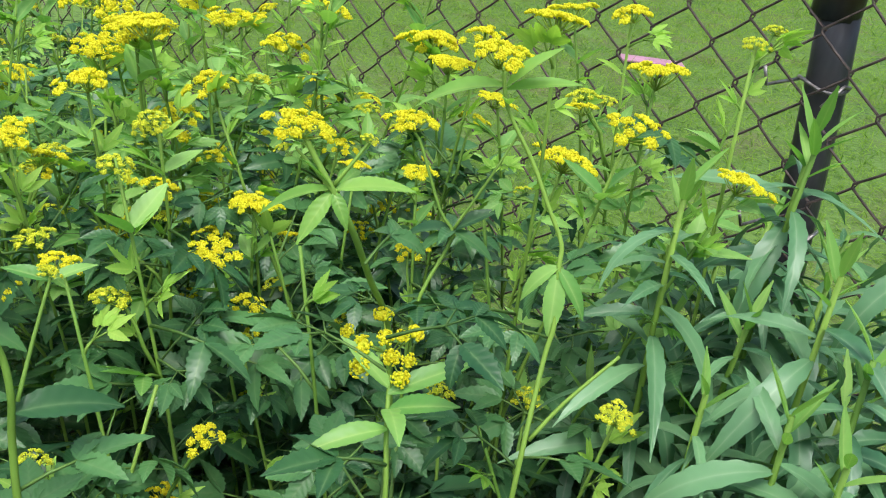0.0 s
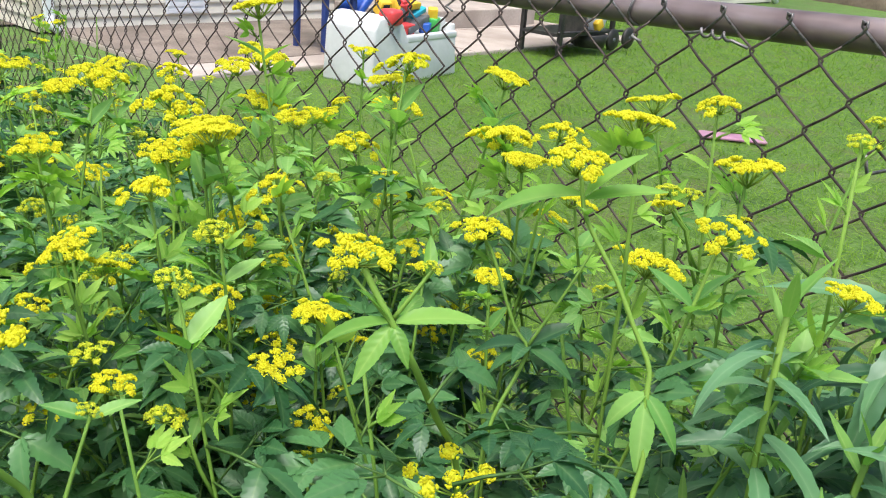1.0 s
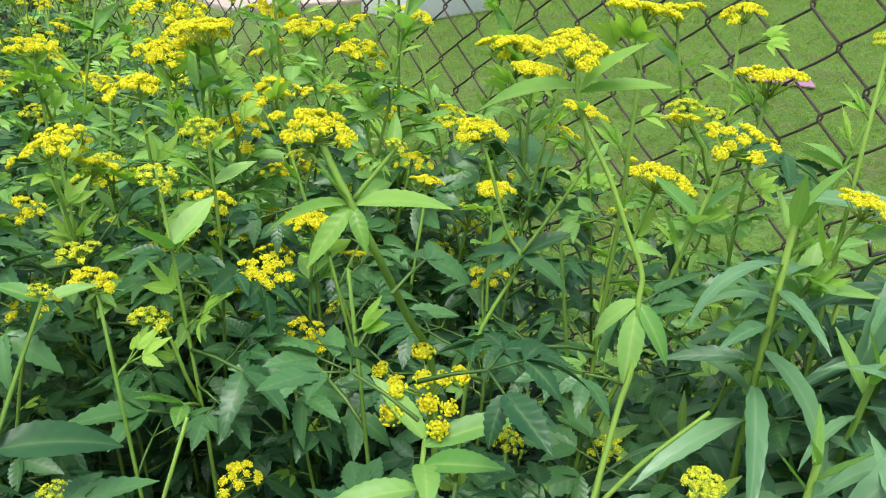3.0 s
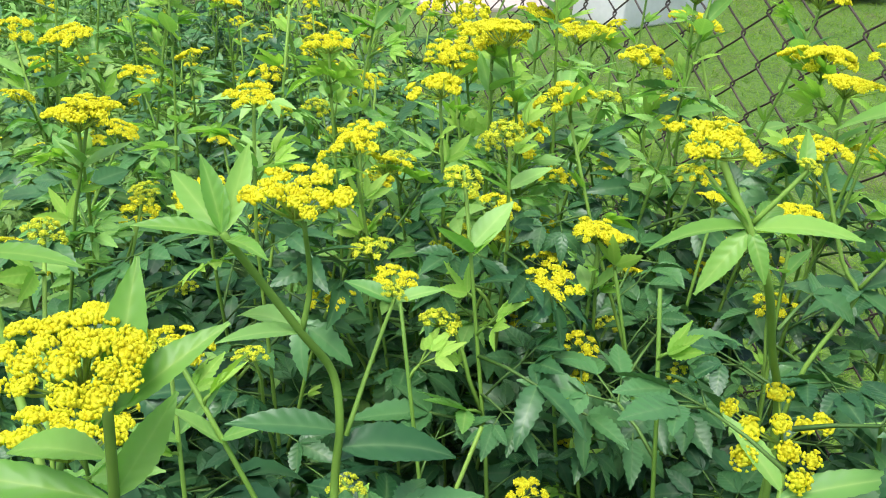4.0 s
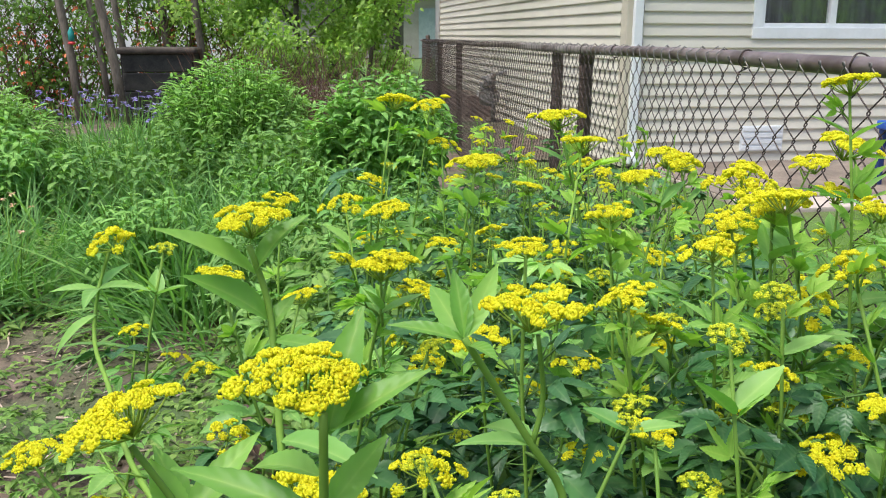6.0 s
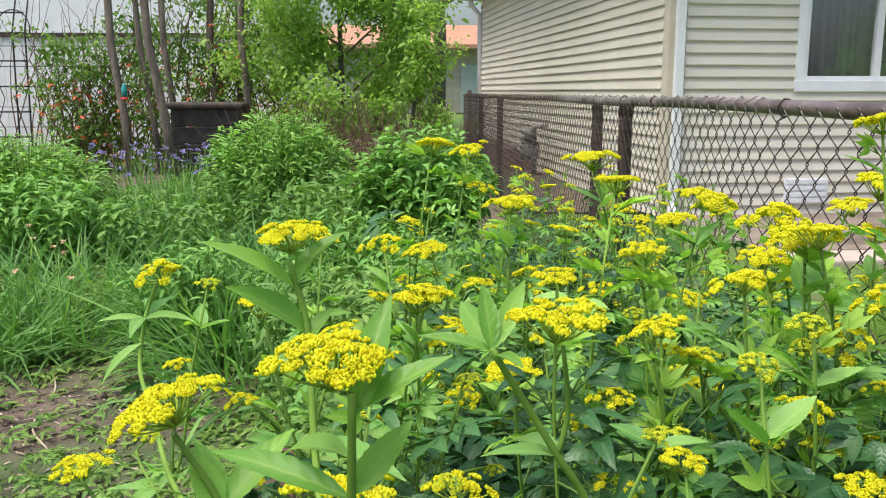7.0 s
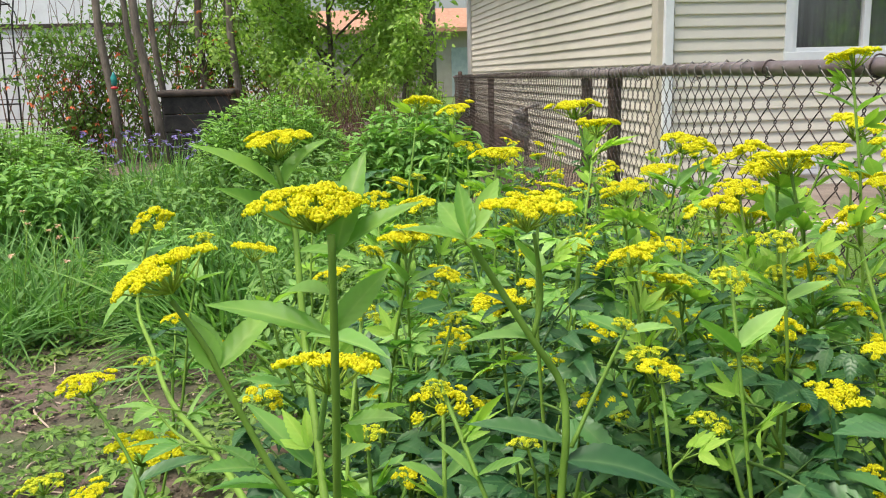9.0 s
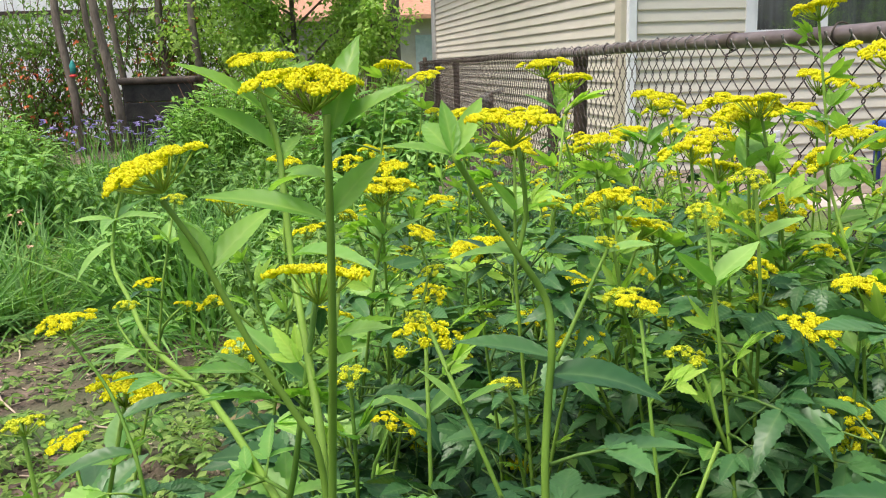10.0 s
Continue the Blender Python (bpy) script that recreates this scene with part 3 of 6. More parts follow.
# ---- ground ----


def sheet(x0, x1, y0, y1, nx, ny, height):
    v = [(x0 + (x1 - x0) * i / nx, y0 + (y1 - y0) * j / ny, 0) for j in range(ny + 1) for i in range(nx + 1)]
    v = [(x, y, height(x, y)) for x, y, _ in v]
    f = [(j * (nx + 1) + i, j * (nx + 1) + i + 1, (j + 1) * (nx + 1) + i + 1, (j + 1) * (nx + 1) + i) for j in range(ny) for i in range(nx)]
    return v, f


thing("ground", "green mown lawn reaching to the horizon", "ground", kind="structure",
      me=Heap().add(*sheet(-400, 400, -400, 400, 40, 40, lambda x, y: -0.03)).mesh("ground", [LAWN]))
thing("lawn", "short green mown lawn behind the chain-link fence", "lawn", kind="structure",
      me=Heap().add(*sheet(-16, 12, 1.47, 30, 60, 60, lambda x, y: 0.0 + 0.012 * noise.noise((x, y, 5)))).mesh("lawn", [LAWN]))
thing("garden_soil", "bare brown garden soil with dry litter", "soil", kind="structure",
      me=Heap().add(*sheet(-20, 6, -8, 1.5, 150, 60, soil_height)).mesh("garden_soil", [SOIL]))

# ---- chain-link fence ----
FENCE_Y = 1.5


def rail_z(x):
    """The rail sags along its middle span and rises to the near post."""
    if x > 0:
        return 1.074 + 0.03 * x
    return 1.046 + (0.0125 * (x + 1.5) ** 2 if x > -1.5 else 0.002 * (x + 1.5))


fence = thing("chain_link_fence", "rusty chain-link fence with a brown top rail", "fence", Matrix.Translation((0, FENCE_Y, 0)))
part("top_rail", Heap().add(*tube([(x, 0.021, rail_z(x) + 0.004 * math.sin(x * 2.1)) for x in np.linspace(-14, 3, 60)], 0.0175, 14)).mesh("top_rail", [RAIL]), fence)
for px, lean, r, mt, top in ((0.056, -0.10, 0.021, POST, 0.0), (-3.22, 0.012, 0.028, RUST_POST, -0.03), (-8.3, -0.03, 0.03, RUST_POST, -0.03), (-10.6, 0.02, 0.03, RUST_POST, -0.03), (-12.8, 0.0, 0.03, RUST_POST, 0.05), (2.6, 0.0, 0.024, POST, 0.0)):
    z = rail_z(px)
    po = part("post", Heap().add(*tube([(px - lean, 0.05, -0.05), (px - lean * 0.1, 0.047, z - 0.1), (px, 0.047, z + top - 0.02)], r, 14)).mesh("post", [mt]), fence)
    part("post_cap", Heap().add(*tube([(px, 0.047, z - 0.055), (px, 0.047, z - 0.005), (px, 0.043, z + 0.022 + top), (px, 0.042, z + 0.032 + top)], [r + 0.004, r + 0.004, r + 0.003, r * 0.6], 14)).mesh("post_cap", [mt]), po)
# the second, wider upright beside the line post
part("post", Heap().add(*boxed(-3.82, -3.70, 0.03, 0.06, -0.05, rail_z(-3.7) - 0.02, 0.006)).mesh("post", [RUST_POST], False), fence)


def zigzag(pitch, tall, top, seed, phase, thick=0.0017, bow=0.0):
    """One wire of the mesh from the ground to the rail, with its hook over the rail."""
    r = random.Random(seed)
    pts, z, k = [], 0.0405, phase
    while z < top - 0.003:
        s = 1 if k % 2 else -1
        pts.append((s * pitch * 0.25 + r.uniform(-.0015, .0015), s * 0.0022, z - 0.0018))
        pts.append((s * (pitch * 0.25 + 0.0012), s * 0.0022 + 0.001, z + 0.0018))
        if bow:
            pts.append((s * pitch * bow, 0.0, z + tall * 0.19 + r.uniform(-.0015, .0015)))
            pts.append((-s * pitch * bow, 0.0, z + tall * 0.325))
        else:
            pts.append((r.uniform(-.001, .001), 0.0, z + tall * 0.25))
        z += tall / 2
        k += 1
    s = 1 if k % 2 else -1
    h = Heap().add(*tube(pts, thick, 5))
    q, side = z, s * pitch * 0.25
    # the ends meet in a knuckle on the rail's face; the old spans have open barbs above the rail
    hook = [pts[-1], (side * 0.9, -0.003, q - 0.002), (side * 1.12, -0.006, q + 0.003), (side * 1.15, -0.007, q + 0.009), (side * 0.95, -0.005, q + 0.006)]
    if bow:
        hook[2:] = [(side * 1.1, -0.004, q + 0.014), (side * r.uniform(.7, 1.5), 0.012, q + r.uniform(0.018, 0.030)), (side * r.uniform(.6, 1.8), 0.026, q + r.uniform(0.012, 0.034))]
    h.add(*tube(hook, max(0.0016, thick), 5), slot=1)
    return h


WIRES = {}


def wire_at(x):
    pitch = 0.075 if x > -0.6 else (0.084 if x > -1.7 else 0.068)
    return pitch


x, k = 0.9105, 0
far_wires = Heap()
while x > -13.5:
    pitch = wire_at(x)
    key = (round(pitch, 3), k % 2, k // 2 % 4, x > -4.6)
    if key not in WIRES:
        hp = zigzag(pitch, 0.069 if x > -0.6 else 0.076, 1.048, k, k % 2, 0.0015 if x > -3 else (0.0015 if x > -4.6 else 0.0016), 0.0 if x > -1.7 else 0.1)
        WIRES[key] = (hp, hp.mesh("wire", [WIRE, HOOK]))
    z = rail_z(x) - 1.070
    if x > -4.6:
        part("wire", WIRES[key][1], fence, Matrix.Translation((x, 0, z)))
    else:
        far_wires.join(WIRES[key][0], Matrix.Translation((x, 0, z)))
    x -= pitch / 2
    k += 1
fw = part("wire_mesh", far_wires.mesh("wire_mesh", [WIRE, WIRE]), fence)
fw["kind"] = "stuff"
# ties round the rail, and the splices
for i, (tx, sz) in enumerate(((-0.29, 1.0), (-0.62, 0.8), (-1.62, 1.6), (-1.15, 0.8), (-2.1, 0.8), (-2.7, 1.0), (-3.15, 1.6), (-3.4, 1.0), (0.3, 1.0))):
    pts = [(tx + 0.003 * math.sin(3 * a) + 0.012 * a / 6.3, 0.021 + 0.0205 * math.cos(a), rail_z(tx) + 0.0205 * math.sin(a)) for a in np.linspace(-2.0, 4.6, 18)]
    pts += [(tx + 0.02, -0.006, rail_z(tx) - 0.03), (tx + 0.034, -0.006, rail_z(tx) - 0.034)]
    part("tie_wire", Heap().add(*tube(pts, 0.0019, 5)).mesh("tie_wire", [HOOK if i in (0, 1, 4) else WIRE]), fence)
# twisted splice and ties at the near post
tw = [(-0.185 + 0.04 * u, -0.004 + 0.004 * math.cos(u * 18), 1.052 + 0.004 * math.sin(u * 18)) for u in np.linspace(0, 1, 26)]
part("tie_wire", Heap().add(*tube([(-0.205, 0, 1.048)] + tw + [(-0.125, 0, 1.044)], 0.0018, 5)).mesh("tie_wire", [HOOK]), fence)
for zz in (0.955, 0.80, 0.62):
    px0 = 0.056 + 0.1 * (1.05 - zz)
    pts = [(px0 + 0.026 * math.cos(a), 0.047 + 0.026 * math.sin(a), zz + 0.004 * math.sin(a * 2)) for a in np.linspace(-3.3, 0.2, 12)]
    pts = [(px0 - 0.045, -0.003, zz + 0.012), (px0 - 0.04, 0.0, zz - 0.006)] + pts + [(px0 + 0.037, 0.0, zz + 0.012), (px0 + 0.023, -0.006, zz - 0.012)]
    part("tie_wire", Heap().add(*tube(pts, 0.002, 5)).mesh("tie_wire", [HOOK]), fence)

# ---- neighbour's house ----
HOUSE = pose(-6.9, 2.80, 0, 0, 0, 5)   # its corner; local -x runs along its side, +y along its front wall
COURSE, BASE = 0.0985, 0.015
house = thing("house", "one-storey house with cream vinyl siding and white trim", "house", HOUSE)
SIDE_L, FRONT_L, TOP = 9.3, 12.8, 2.75


def board(length, axis):
    """One siding course: tilted face, drip edge, and a recess above it."""
    prof = [(0.0, 0.0), (0.024, 0.002), (0.025, 0.010), (0.003, COURSE + 0.006), (-0.01, COURSE + 0.008), (-0.01, 0.0)]
    v, f = [], []
    for s in (0, length):
        for o, z in prof:
            v.append((o, s, z) if axis == 'y' else (-s, -o, z))
    n = len(prof)
    for i in range(n):
        j = (i + 1) % n
        f.append((i, j, j + n, i + n) if axis == 'y' else (j, i, i + n, j + n))
    f.append(tuple(range(n)))
    f.append(tuple(range(n, 2 * n))[::-1])
    return Heap().add(v, f)


W0, W1, WZ0, WZ1 = 1.10, 2.60, 1.10, 2.35      # window opening along the front wall
front = part("wall", Heap().add(*boxed(-0.2, -0.012, 0.0, W0, BASE, TOP)).add(*boxed(-0.2, -0.012, W1, FRONT_L, BASE, TOP)).add(*boxed(-0.2, -0.012, W0, W1, BASE, WZ0)).add(*boxed(-0.2, -0.012, W0, W1, WZ1, TOP)).mesh("wall", [TRIM], False), house)
sidew = part("wall", Heap().add(*boxed(-SIDE_L, -0.2, 0.012, 0.2, BASE, TOP)).mesh("wall", [TRIM], False), house)
full, left, right = (board(a, 'y').mesh("siding_board", [SIDING], False) for a in (FRONT_L - 0.13, W0 - 0.13, FRONT_L - W1))
sideb = board(SIDE_L - 0.13, 'x').mesh("siding_board", [SIDING], False)
for c in range(27):
    z = BASE + c * COURSE
    part("siding_board", sideb, sidew, Matrix.Translation((-0.11, 0, z)))
    if z + COURSE < WZ0 + 0.03 or z > WZ1:
        part("siding_board", full, front, Matrix.Translation((0, 0.13, z)))
    else:
        part("siding_board", left, front, Matrix.Translation((0, 0.13, z)))
        part("siding_board", right, front, Matrix.Translation((0, W1, z)))
part("corner_board", Heap().add(*boxed(-0.11, 0.018, -0.018, 0.018, BASE, TOP, 0.003)).add(*boxed(-0.02, 0.018, 0.0, 0.125, BASE, TOP, 0.003)).mesh("corner_board", [TRIM], False), house)
part("foundation", Heap().add(*boxed(-SIDE_L, -0.03, 0.03, 0.3, -0.3, BASE)).add(*boxed(-0.3, -0.03, 0.03, FRONT_L, -0.3, BASE)).mesh("foundation", [FOUNDATION], False), house)
# dark strip in place of the shadow line under the lowest siding
part("foundation_gap", Heap().add(*boxed(-0.05, -0.012, 0.0, FRONT_L, BASE - 0.06, BASE + 0.004)).mesh("foundation_gap", [DARK], False), house)
ds = part("downspout", Heap().add(*boxed(0.02, 0.075, 0.03, 0.105, 0.13, TOP, 0.008)).add(*boxed(0.022, 0.077, 0.032, 0.103, 0.04, 0.12, 0.008), pose(0, 0, 0)).mesh("downspout", [WHITE], False), house, label="white metal downspout")
part("elbow", Heap().add(*tube([(0.047, 0.067, 0.15), (0.055, 0.072, 0.09), (0.12, 0.11, 0.03)], [0.036, 0.037, 0.036], 8)).mesh("elbow", [WHITE]), ds)
part("strap", Heap().add(*boxed(0.018, 0.079, 0.026, 0.109, 1.0, 1.02, 0.002)).mesh("strap", [WHITE], False), ds)
part("downspout", Heap().add(*tube([(-SIDE_L + 0.1, -0.05, 0.1), (-SIDE_L + 0.1, -0.05, 2.45), (-SIDE_L + 0.1, -0.2, 2.62), (-SIDE_L + 0.1, -0.25, 2.8)], 0.045, 8)).mesh("downspout", [WHITE]), house, label="white metal downspout")
win = part("window", Heap().add(*boxed(-0.10, 0.032, W0, W0 + 0.08, WZ0, WZ1, 0.006)).add(*boxed(-0.10, 0.032, W1 - 0.08, W1, WZ0, WZ1, 0.006)).add(*boxed(-0.10, 0.036, W0 - 0.002, W1 + 0.002, WZ0 - 0.02, WZ0 + 0.075, 0.006)).add(*boxed(-0.10, 0.034, W0 + 0.002, W1 - 0.002, WZ1 - 0.08, WZ1, 0.006)).mesh("window", [WHITE], False), house, label="white vinyl sliding window")
mid = (W0 + W1) / 2
part("sash", Heap().add(*boxed(-0.06, 0.004, W0 + 0.08, W0 + 0.12, WZ0 + 0.075, WZ1 - 0.08, 0.004)).add(*boxed(-0.055, 0.006, mid - 0.03, mid + 0.03, WZ0 + 0.075, WZ1 - 0.08, 0.004)).add(*boxed(-0.06, 0.004, W0 + 0.12, W1 - 0.08, WZ0 + 0.075, WZ0 + 0.11, 0.004)).mesh("sash", [WHITE], False), win)
for a, b in ((W0 + 0.12, mid - 0.03), (mid + 0.03, W1 - 0.08)):
    pane = part("pane", Heap().add(*boxed(-0.03, -0.025, a, b, WZ0 + 0.11, WZ1 - 0.08)).mesh("pane", [GLASS], False), win)
    pane.visible_shadow = False
curt = Heap()
cv = [(-0.16 + 0.02 * math.sin(i * 1.1), W0 + 0.02 + (W1 - W0 - 0.04) * i / 60, z) for z in (WZ0 - 0.1, WZ1 + 0.1) for i in range(61)]
curt.add(cv, [(i, i + 1, i + 62, i + 61) for i in range(60)])
part("curtain", curt.mesh("curtain", [CURTAIN]), win, label="dark hanging curtain")
# added room box; its near-black walls stand in for an unlit interior
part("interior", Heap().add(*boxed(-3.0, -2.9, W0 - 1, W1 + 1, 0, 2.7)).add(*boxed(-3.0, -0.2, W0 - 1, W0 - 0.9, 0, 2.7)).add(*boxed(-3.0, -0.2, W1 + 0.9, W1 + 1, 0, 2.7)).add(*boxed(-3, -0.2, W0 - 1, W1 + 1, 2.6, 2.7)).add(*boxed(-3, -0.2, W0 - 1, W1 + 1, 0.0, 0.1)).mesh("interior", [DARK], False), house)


def louvre_vent(y, z, w, h2):
    v = part("vent", Heap().add(*boxed(0.0, 0.03, y - w / 2, y + w / 2, z - h2 / 2, z + h2 / 2, 0.004)).mesh("vent", [WHITE], False), house, label="white louvred wall vent")
    for i in range(4):
        zz = z - h2 / 2 + h2 * (i + 0.5) / 4
        part("slat", Heap().add(*boxed(0.028, 0.042, y - w / 2 + 0.02, y + w / 2 - 0.02, zz - h2 * 0.08, zz + h2 * 0.08, 0.002)).mesh("slat", [WHITE], False), v)


louvre_vent(1.27, 0.235, 0.40, 0.22)
louvre_vent(11.05, 0.24, 0.46, 0.2)
part("utility_box", Heap().add(*boxed(0.02, 0.28, 7.7, 9.4, 0.08, 0.31, 0.01)).mesh("utility_box", [GREY_BOX], False), house, label="long grey metal box low on the wall")
pipe = part("gas_pipe", Heap().add(*tube([(0.14, 12.75, 0.02), (0.07, 12.6, 0.16), (0.07, 12.6, 1.2)], 0.05, 8)).mesh("gas_pipe", [WHITE]), house, label="white drain pipe at the far end of the wall")
part("hose", Heap().add(*tube([(0.08 + 0.02 * math.sin(a), 12.25 + 0.13 * math.cos(a), 0.5 + 0.17 * math.sin(a)) for a in np.linspace(0, 12.6, 40)], 0.014, 6)).mesh("hose", [DARKWOOD]), house, label="coiled dark hose on the wall")
roof = part("roof", Heap().add([(-SIDE_L - .3, -0.4, TOP), (0.4, -0.4, TOP), (0.4, FRONT_L, TOP), (-SIDE_L - .3, FRONT_L, TOP), (-SIDE_L - .3, -0.4, TOP + .12), (0.4, -0.4, TOP + .12), (0.4, FRONT_L, TOP + .12), (-SIDE_L - .3, FRONT_L, TOP + .12), (-SIDE_L - .3, 5, 4.6), (0.4, 5, 4.6)],
                               [(3, 2, 1, 0), (0, 1, 5, 4), (1, 2, 6, 5), (2, 3, 7, 6), (3, 0, 4, 7), (4, 5, 9, 8), (6, 7, 8, 9), (5, 6, 9), (7, 4, 8)]).mesh("roof", [WHITE], False), house, label="roof with a white soffit and fascia")
# gas meter on the side wall
mt = part("gas_meter", Heap().add(*lathe([(0.02, 0.0), (0.11, 0.01), (0.13, 0.06), (0.13, 0.16), (0.10, 0.22), (0.03, 0.24)], 14), pose(-4.0, -0.25, 0.22)).mesh("gas_meter", [METER]), house, label="grey gas meter on the side wall")
part("regulator", Heap().add(*lathe([(0.02, -0.05), (0.085, -0.03), (0.095, 0.0), (0.085, 0.03), (0.03, 0.05), (0.03, 0.09)], 14), pose(-3.9, -0.28, 0.55, 70, 0, 0)).mesh("regulator", [METER]), mt)
part("tag", box_mesh("tag", WHITE, -4.08, -4.0, -0.395, -0.385, 0.34, 0.42, bevel=0.002), mt)
part("dial_box", Heap().add(*rounded((-4.1, -3.92, -0.36, -0.22, 0.42, 0.52), 0.02)).mesh("dial_box", [METER]), mt)
part("meter_pipe", Heap().add(*tube([(-3.9, -0.22, -0.1), (-3.9, -0.22, 0.62), (-3.9, -0.05, 0.66)], 0.03, 8)).add(*tube([(-4.15, -0.22, 0.2), (-4.15, -0.22, 0.5), (-3.9, -0.22, 0.52)], 0.025, 8)).mesh("meter_pipe", [METER]), mt)

# ---- neighbour's yard ----
crate = thing("wooden_planter", "low weathered reddish wooden planter against the side wall", "planter", HOUSE)
for k in range(3):
    part("plank", box_mesh("plank", REDWOOD, -8.6, -4.6, -0.42, -0.385, 0.02 + 0.1 * k, 0.115 + 0.1 * k), crate)
for xx in (-8.6, -4.635):
    part("end_board", box_mesh("end_board", REDWOOD, xx, xx + 0.035, -0.384, -0.03, 0.02, 0.31), crate)
part("fill", box_mesh("fill", SOIL, -8.56, -4.64, -0.384, -0.03, 0.02, 0.27), crate)
thing("side_path", "bare brown dirt path between fence and house", "path", kind="structure",
      me=Heap().add(*sheet(-17, -7.3, 1.5, 3.2, 30, 8, lambda x, y: 0.018 + 0.01 * noise.noise((x * 3, y * 3, 1)))).mesh("side_path", [SOIL]))
patio = thing("patio", "worn tan concrete patio beside the house wall", "patio", HOUSE, kind="structure", me=Heap().add(*boxed(0.0, 2.05, 0.12, 5.3, -0.1, 0.035, 0.012)).mesh("patio", [CONCRETE], False))
part("joint", Heap().add(*boxed(1.02, 1.032, 0.13, 5.29, 0.03, 0.0365)).add(*boxed(0.0, 2.04, 2.8, 2.812, 0.03, 0.0365)).mesh("joint", [FOUNDATION], False), patio)
thing("worn_strip", "dirty brown concrete strip at the foot of the house wall", "patio", HOUSE, kind="structure", me=Heap().add(*boxed(0.026, 1.7, 0.126, 2.89, -0.1, 0.041, 0.004)).mesh("worn_strip", [WORN], False))
thing("concrete_step", "low concrete doorstep against the house", "step", HOUSE, me=Heap().add(*boxed(0.02, 0.95, 2.9, 4.95, 0.03, 0.21, 0.012)).mesh("concrete_step", [CONCRETE], False))


TOY = pose(-4.60, 4.50, 0.0, 0, 0, 14)   # local y runs along its long side
toybox = thing("toy_box", "white moulded plastic toy box full of toys on the lawn", "toy box", TOY)


def moulded(profile, half, bevel):
    """A side profile in y, z pulled out across x, with rounded edges."""
    bm = bmesh.new()
    a = [bm.verts.new((-half, y, z)) for y, z in profile]
    b = [bm.verts.new((half, y, z)) for y, z in profile]
    bm.faces.new(a[::-1])
    bm.faces.new(b)
    for i in range(len(profile)):
        j = (i + 1) % len(profile)
        bm.faces.new((a[i], a[j], b[j], b[i]))
    bmesh.ops.recalc_face_normals(bm, faces=bm.faces[:])
    bmesh.ops.bevel(bm, geom=bm.edges[:], offset=bevel, segments=3, affect='EDGES', profile=0.5)
    bm.verts.index_update()
    out = [q.co.copy() for q in bm.verts], [tuple(q.index for q in f.verts) for f in bm.faces]
    bm.free()
    return out


part("body", Heap().add(*moulded([(-.49, 0), (-.465, .38), (-.43, .445), (-.33, .462), (-.24, .45), (-.17, .40), (-.12, .32), (-.09, .285), (.46, .285), (.49, 0)], 0.22, 0.016)).mesh("body", [PLASTIC_WHITE]), toybox)
part("rim", Heap().add(*rounded((0.17, 0.224, -0.12, 0.47, 0.27, 0.32), 0.014)).add(*rounded((-0.2, -0.15, -0.12, 0.47, 0.27, 0.32), 0.014)).add(*rounded((-0.2, 0.2, 0.43, 0.475, 0.27, 0.37), 0.014)).mesh("rim", [PLASTIC_WHITE]), toybox)
part("handle", Heap().add(*rounded((0.13, 0.262, -0.35, -0.22, 0.40, 0.505), 0.03)).mesh("handle", [RED]), toybox, label="red plastic handle")


def toy_truck(m, cab, bed):
    t = thing("toy_truck", "yellow and orange toy dump truck on the pile of toys", "toy", m)
    part("cab", Heap().add(*rounded((-0.05, 0.05, -0.05, 0.04, 0.04, 0.15), 0.012)).mesh("cab", [cab]), t)
    part("bed", Heap().add(*rounded((-0.06, 0.06, 0.045, 0.19, 0.05, 0.14), 0.012)).mesh("bed", [bed]), t)
    part("window", Heap().add(*boxed(0.0495, 0.053, -0.03, 0.02, 0.09, 0.135, 0.002)).mesh("window", [BLACK], False), t)
    wheel = Heap().add(*lathe([(0.02, -0.012), (0.035, -0.01), (0.035, 0.01), (0.02, 0.012)], 12), pose(0, 0, 0, 0, 90, 0)).mesh("wheel", [GREYPLASTIC])
    for wx, wy in ((-0.05, -0.02), (0.05, -0.02), (-0.05, 0.14), (0.05, 0.14)):
        part("wheel", wheel, t, Matrix.Translation((wx, wy, 0.035)))
    return t


def toy_block(m, mat, dims, label, bevel=0.01):
    return thing("toy", label, "toy", m, "toys in the box", me=Heap().add(*rounded(dims, bevel)).mesh("toy", [mat]))


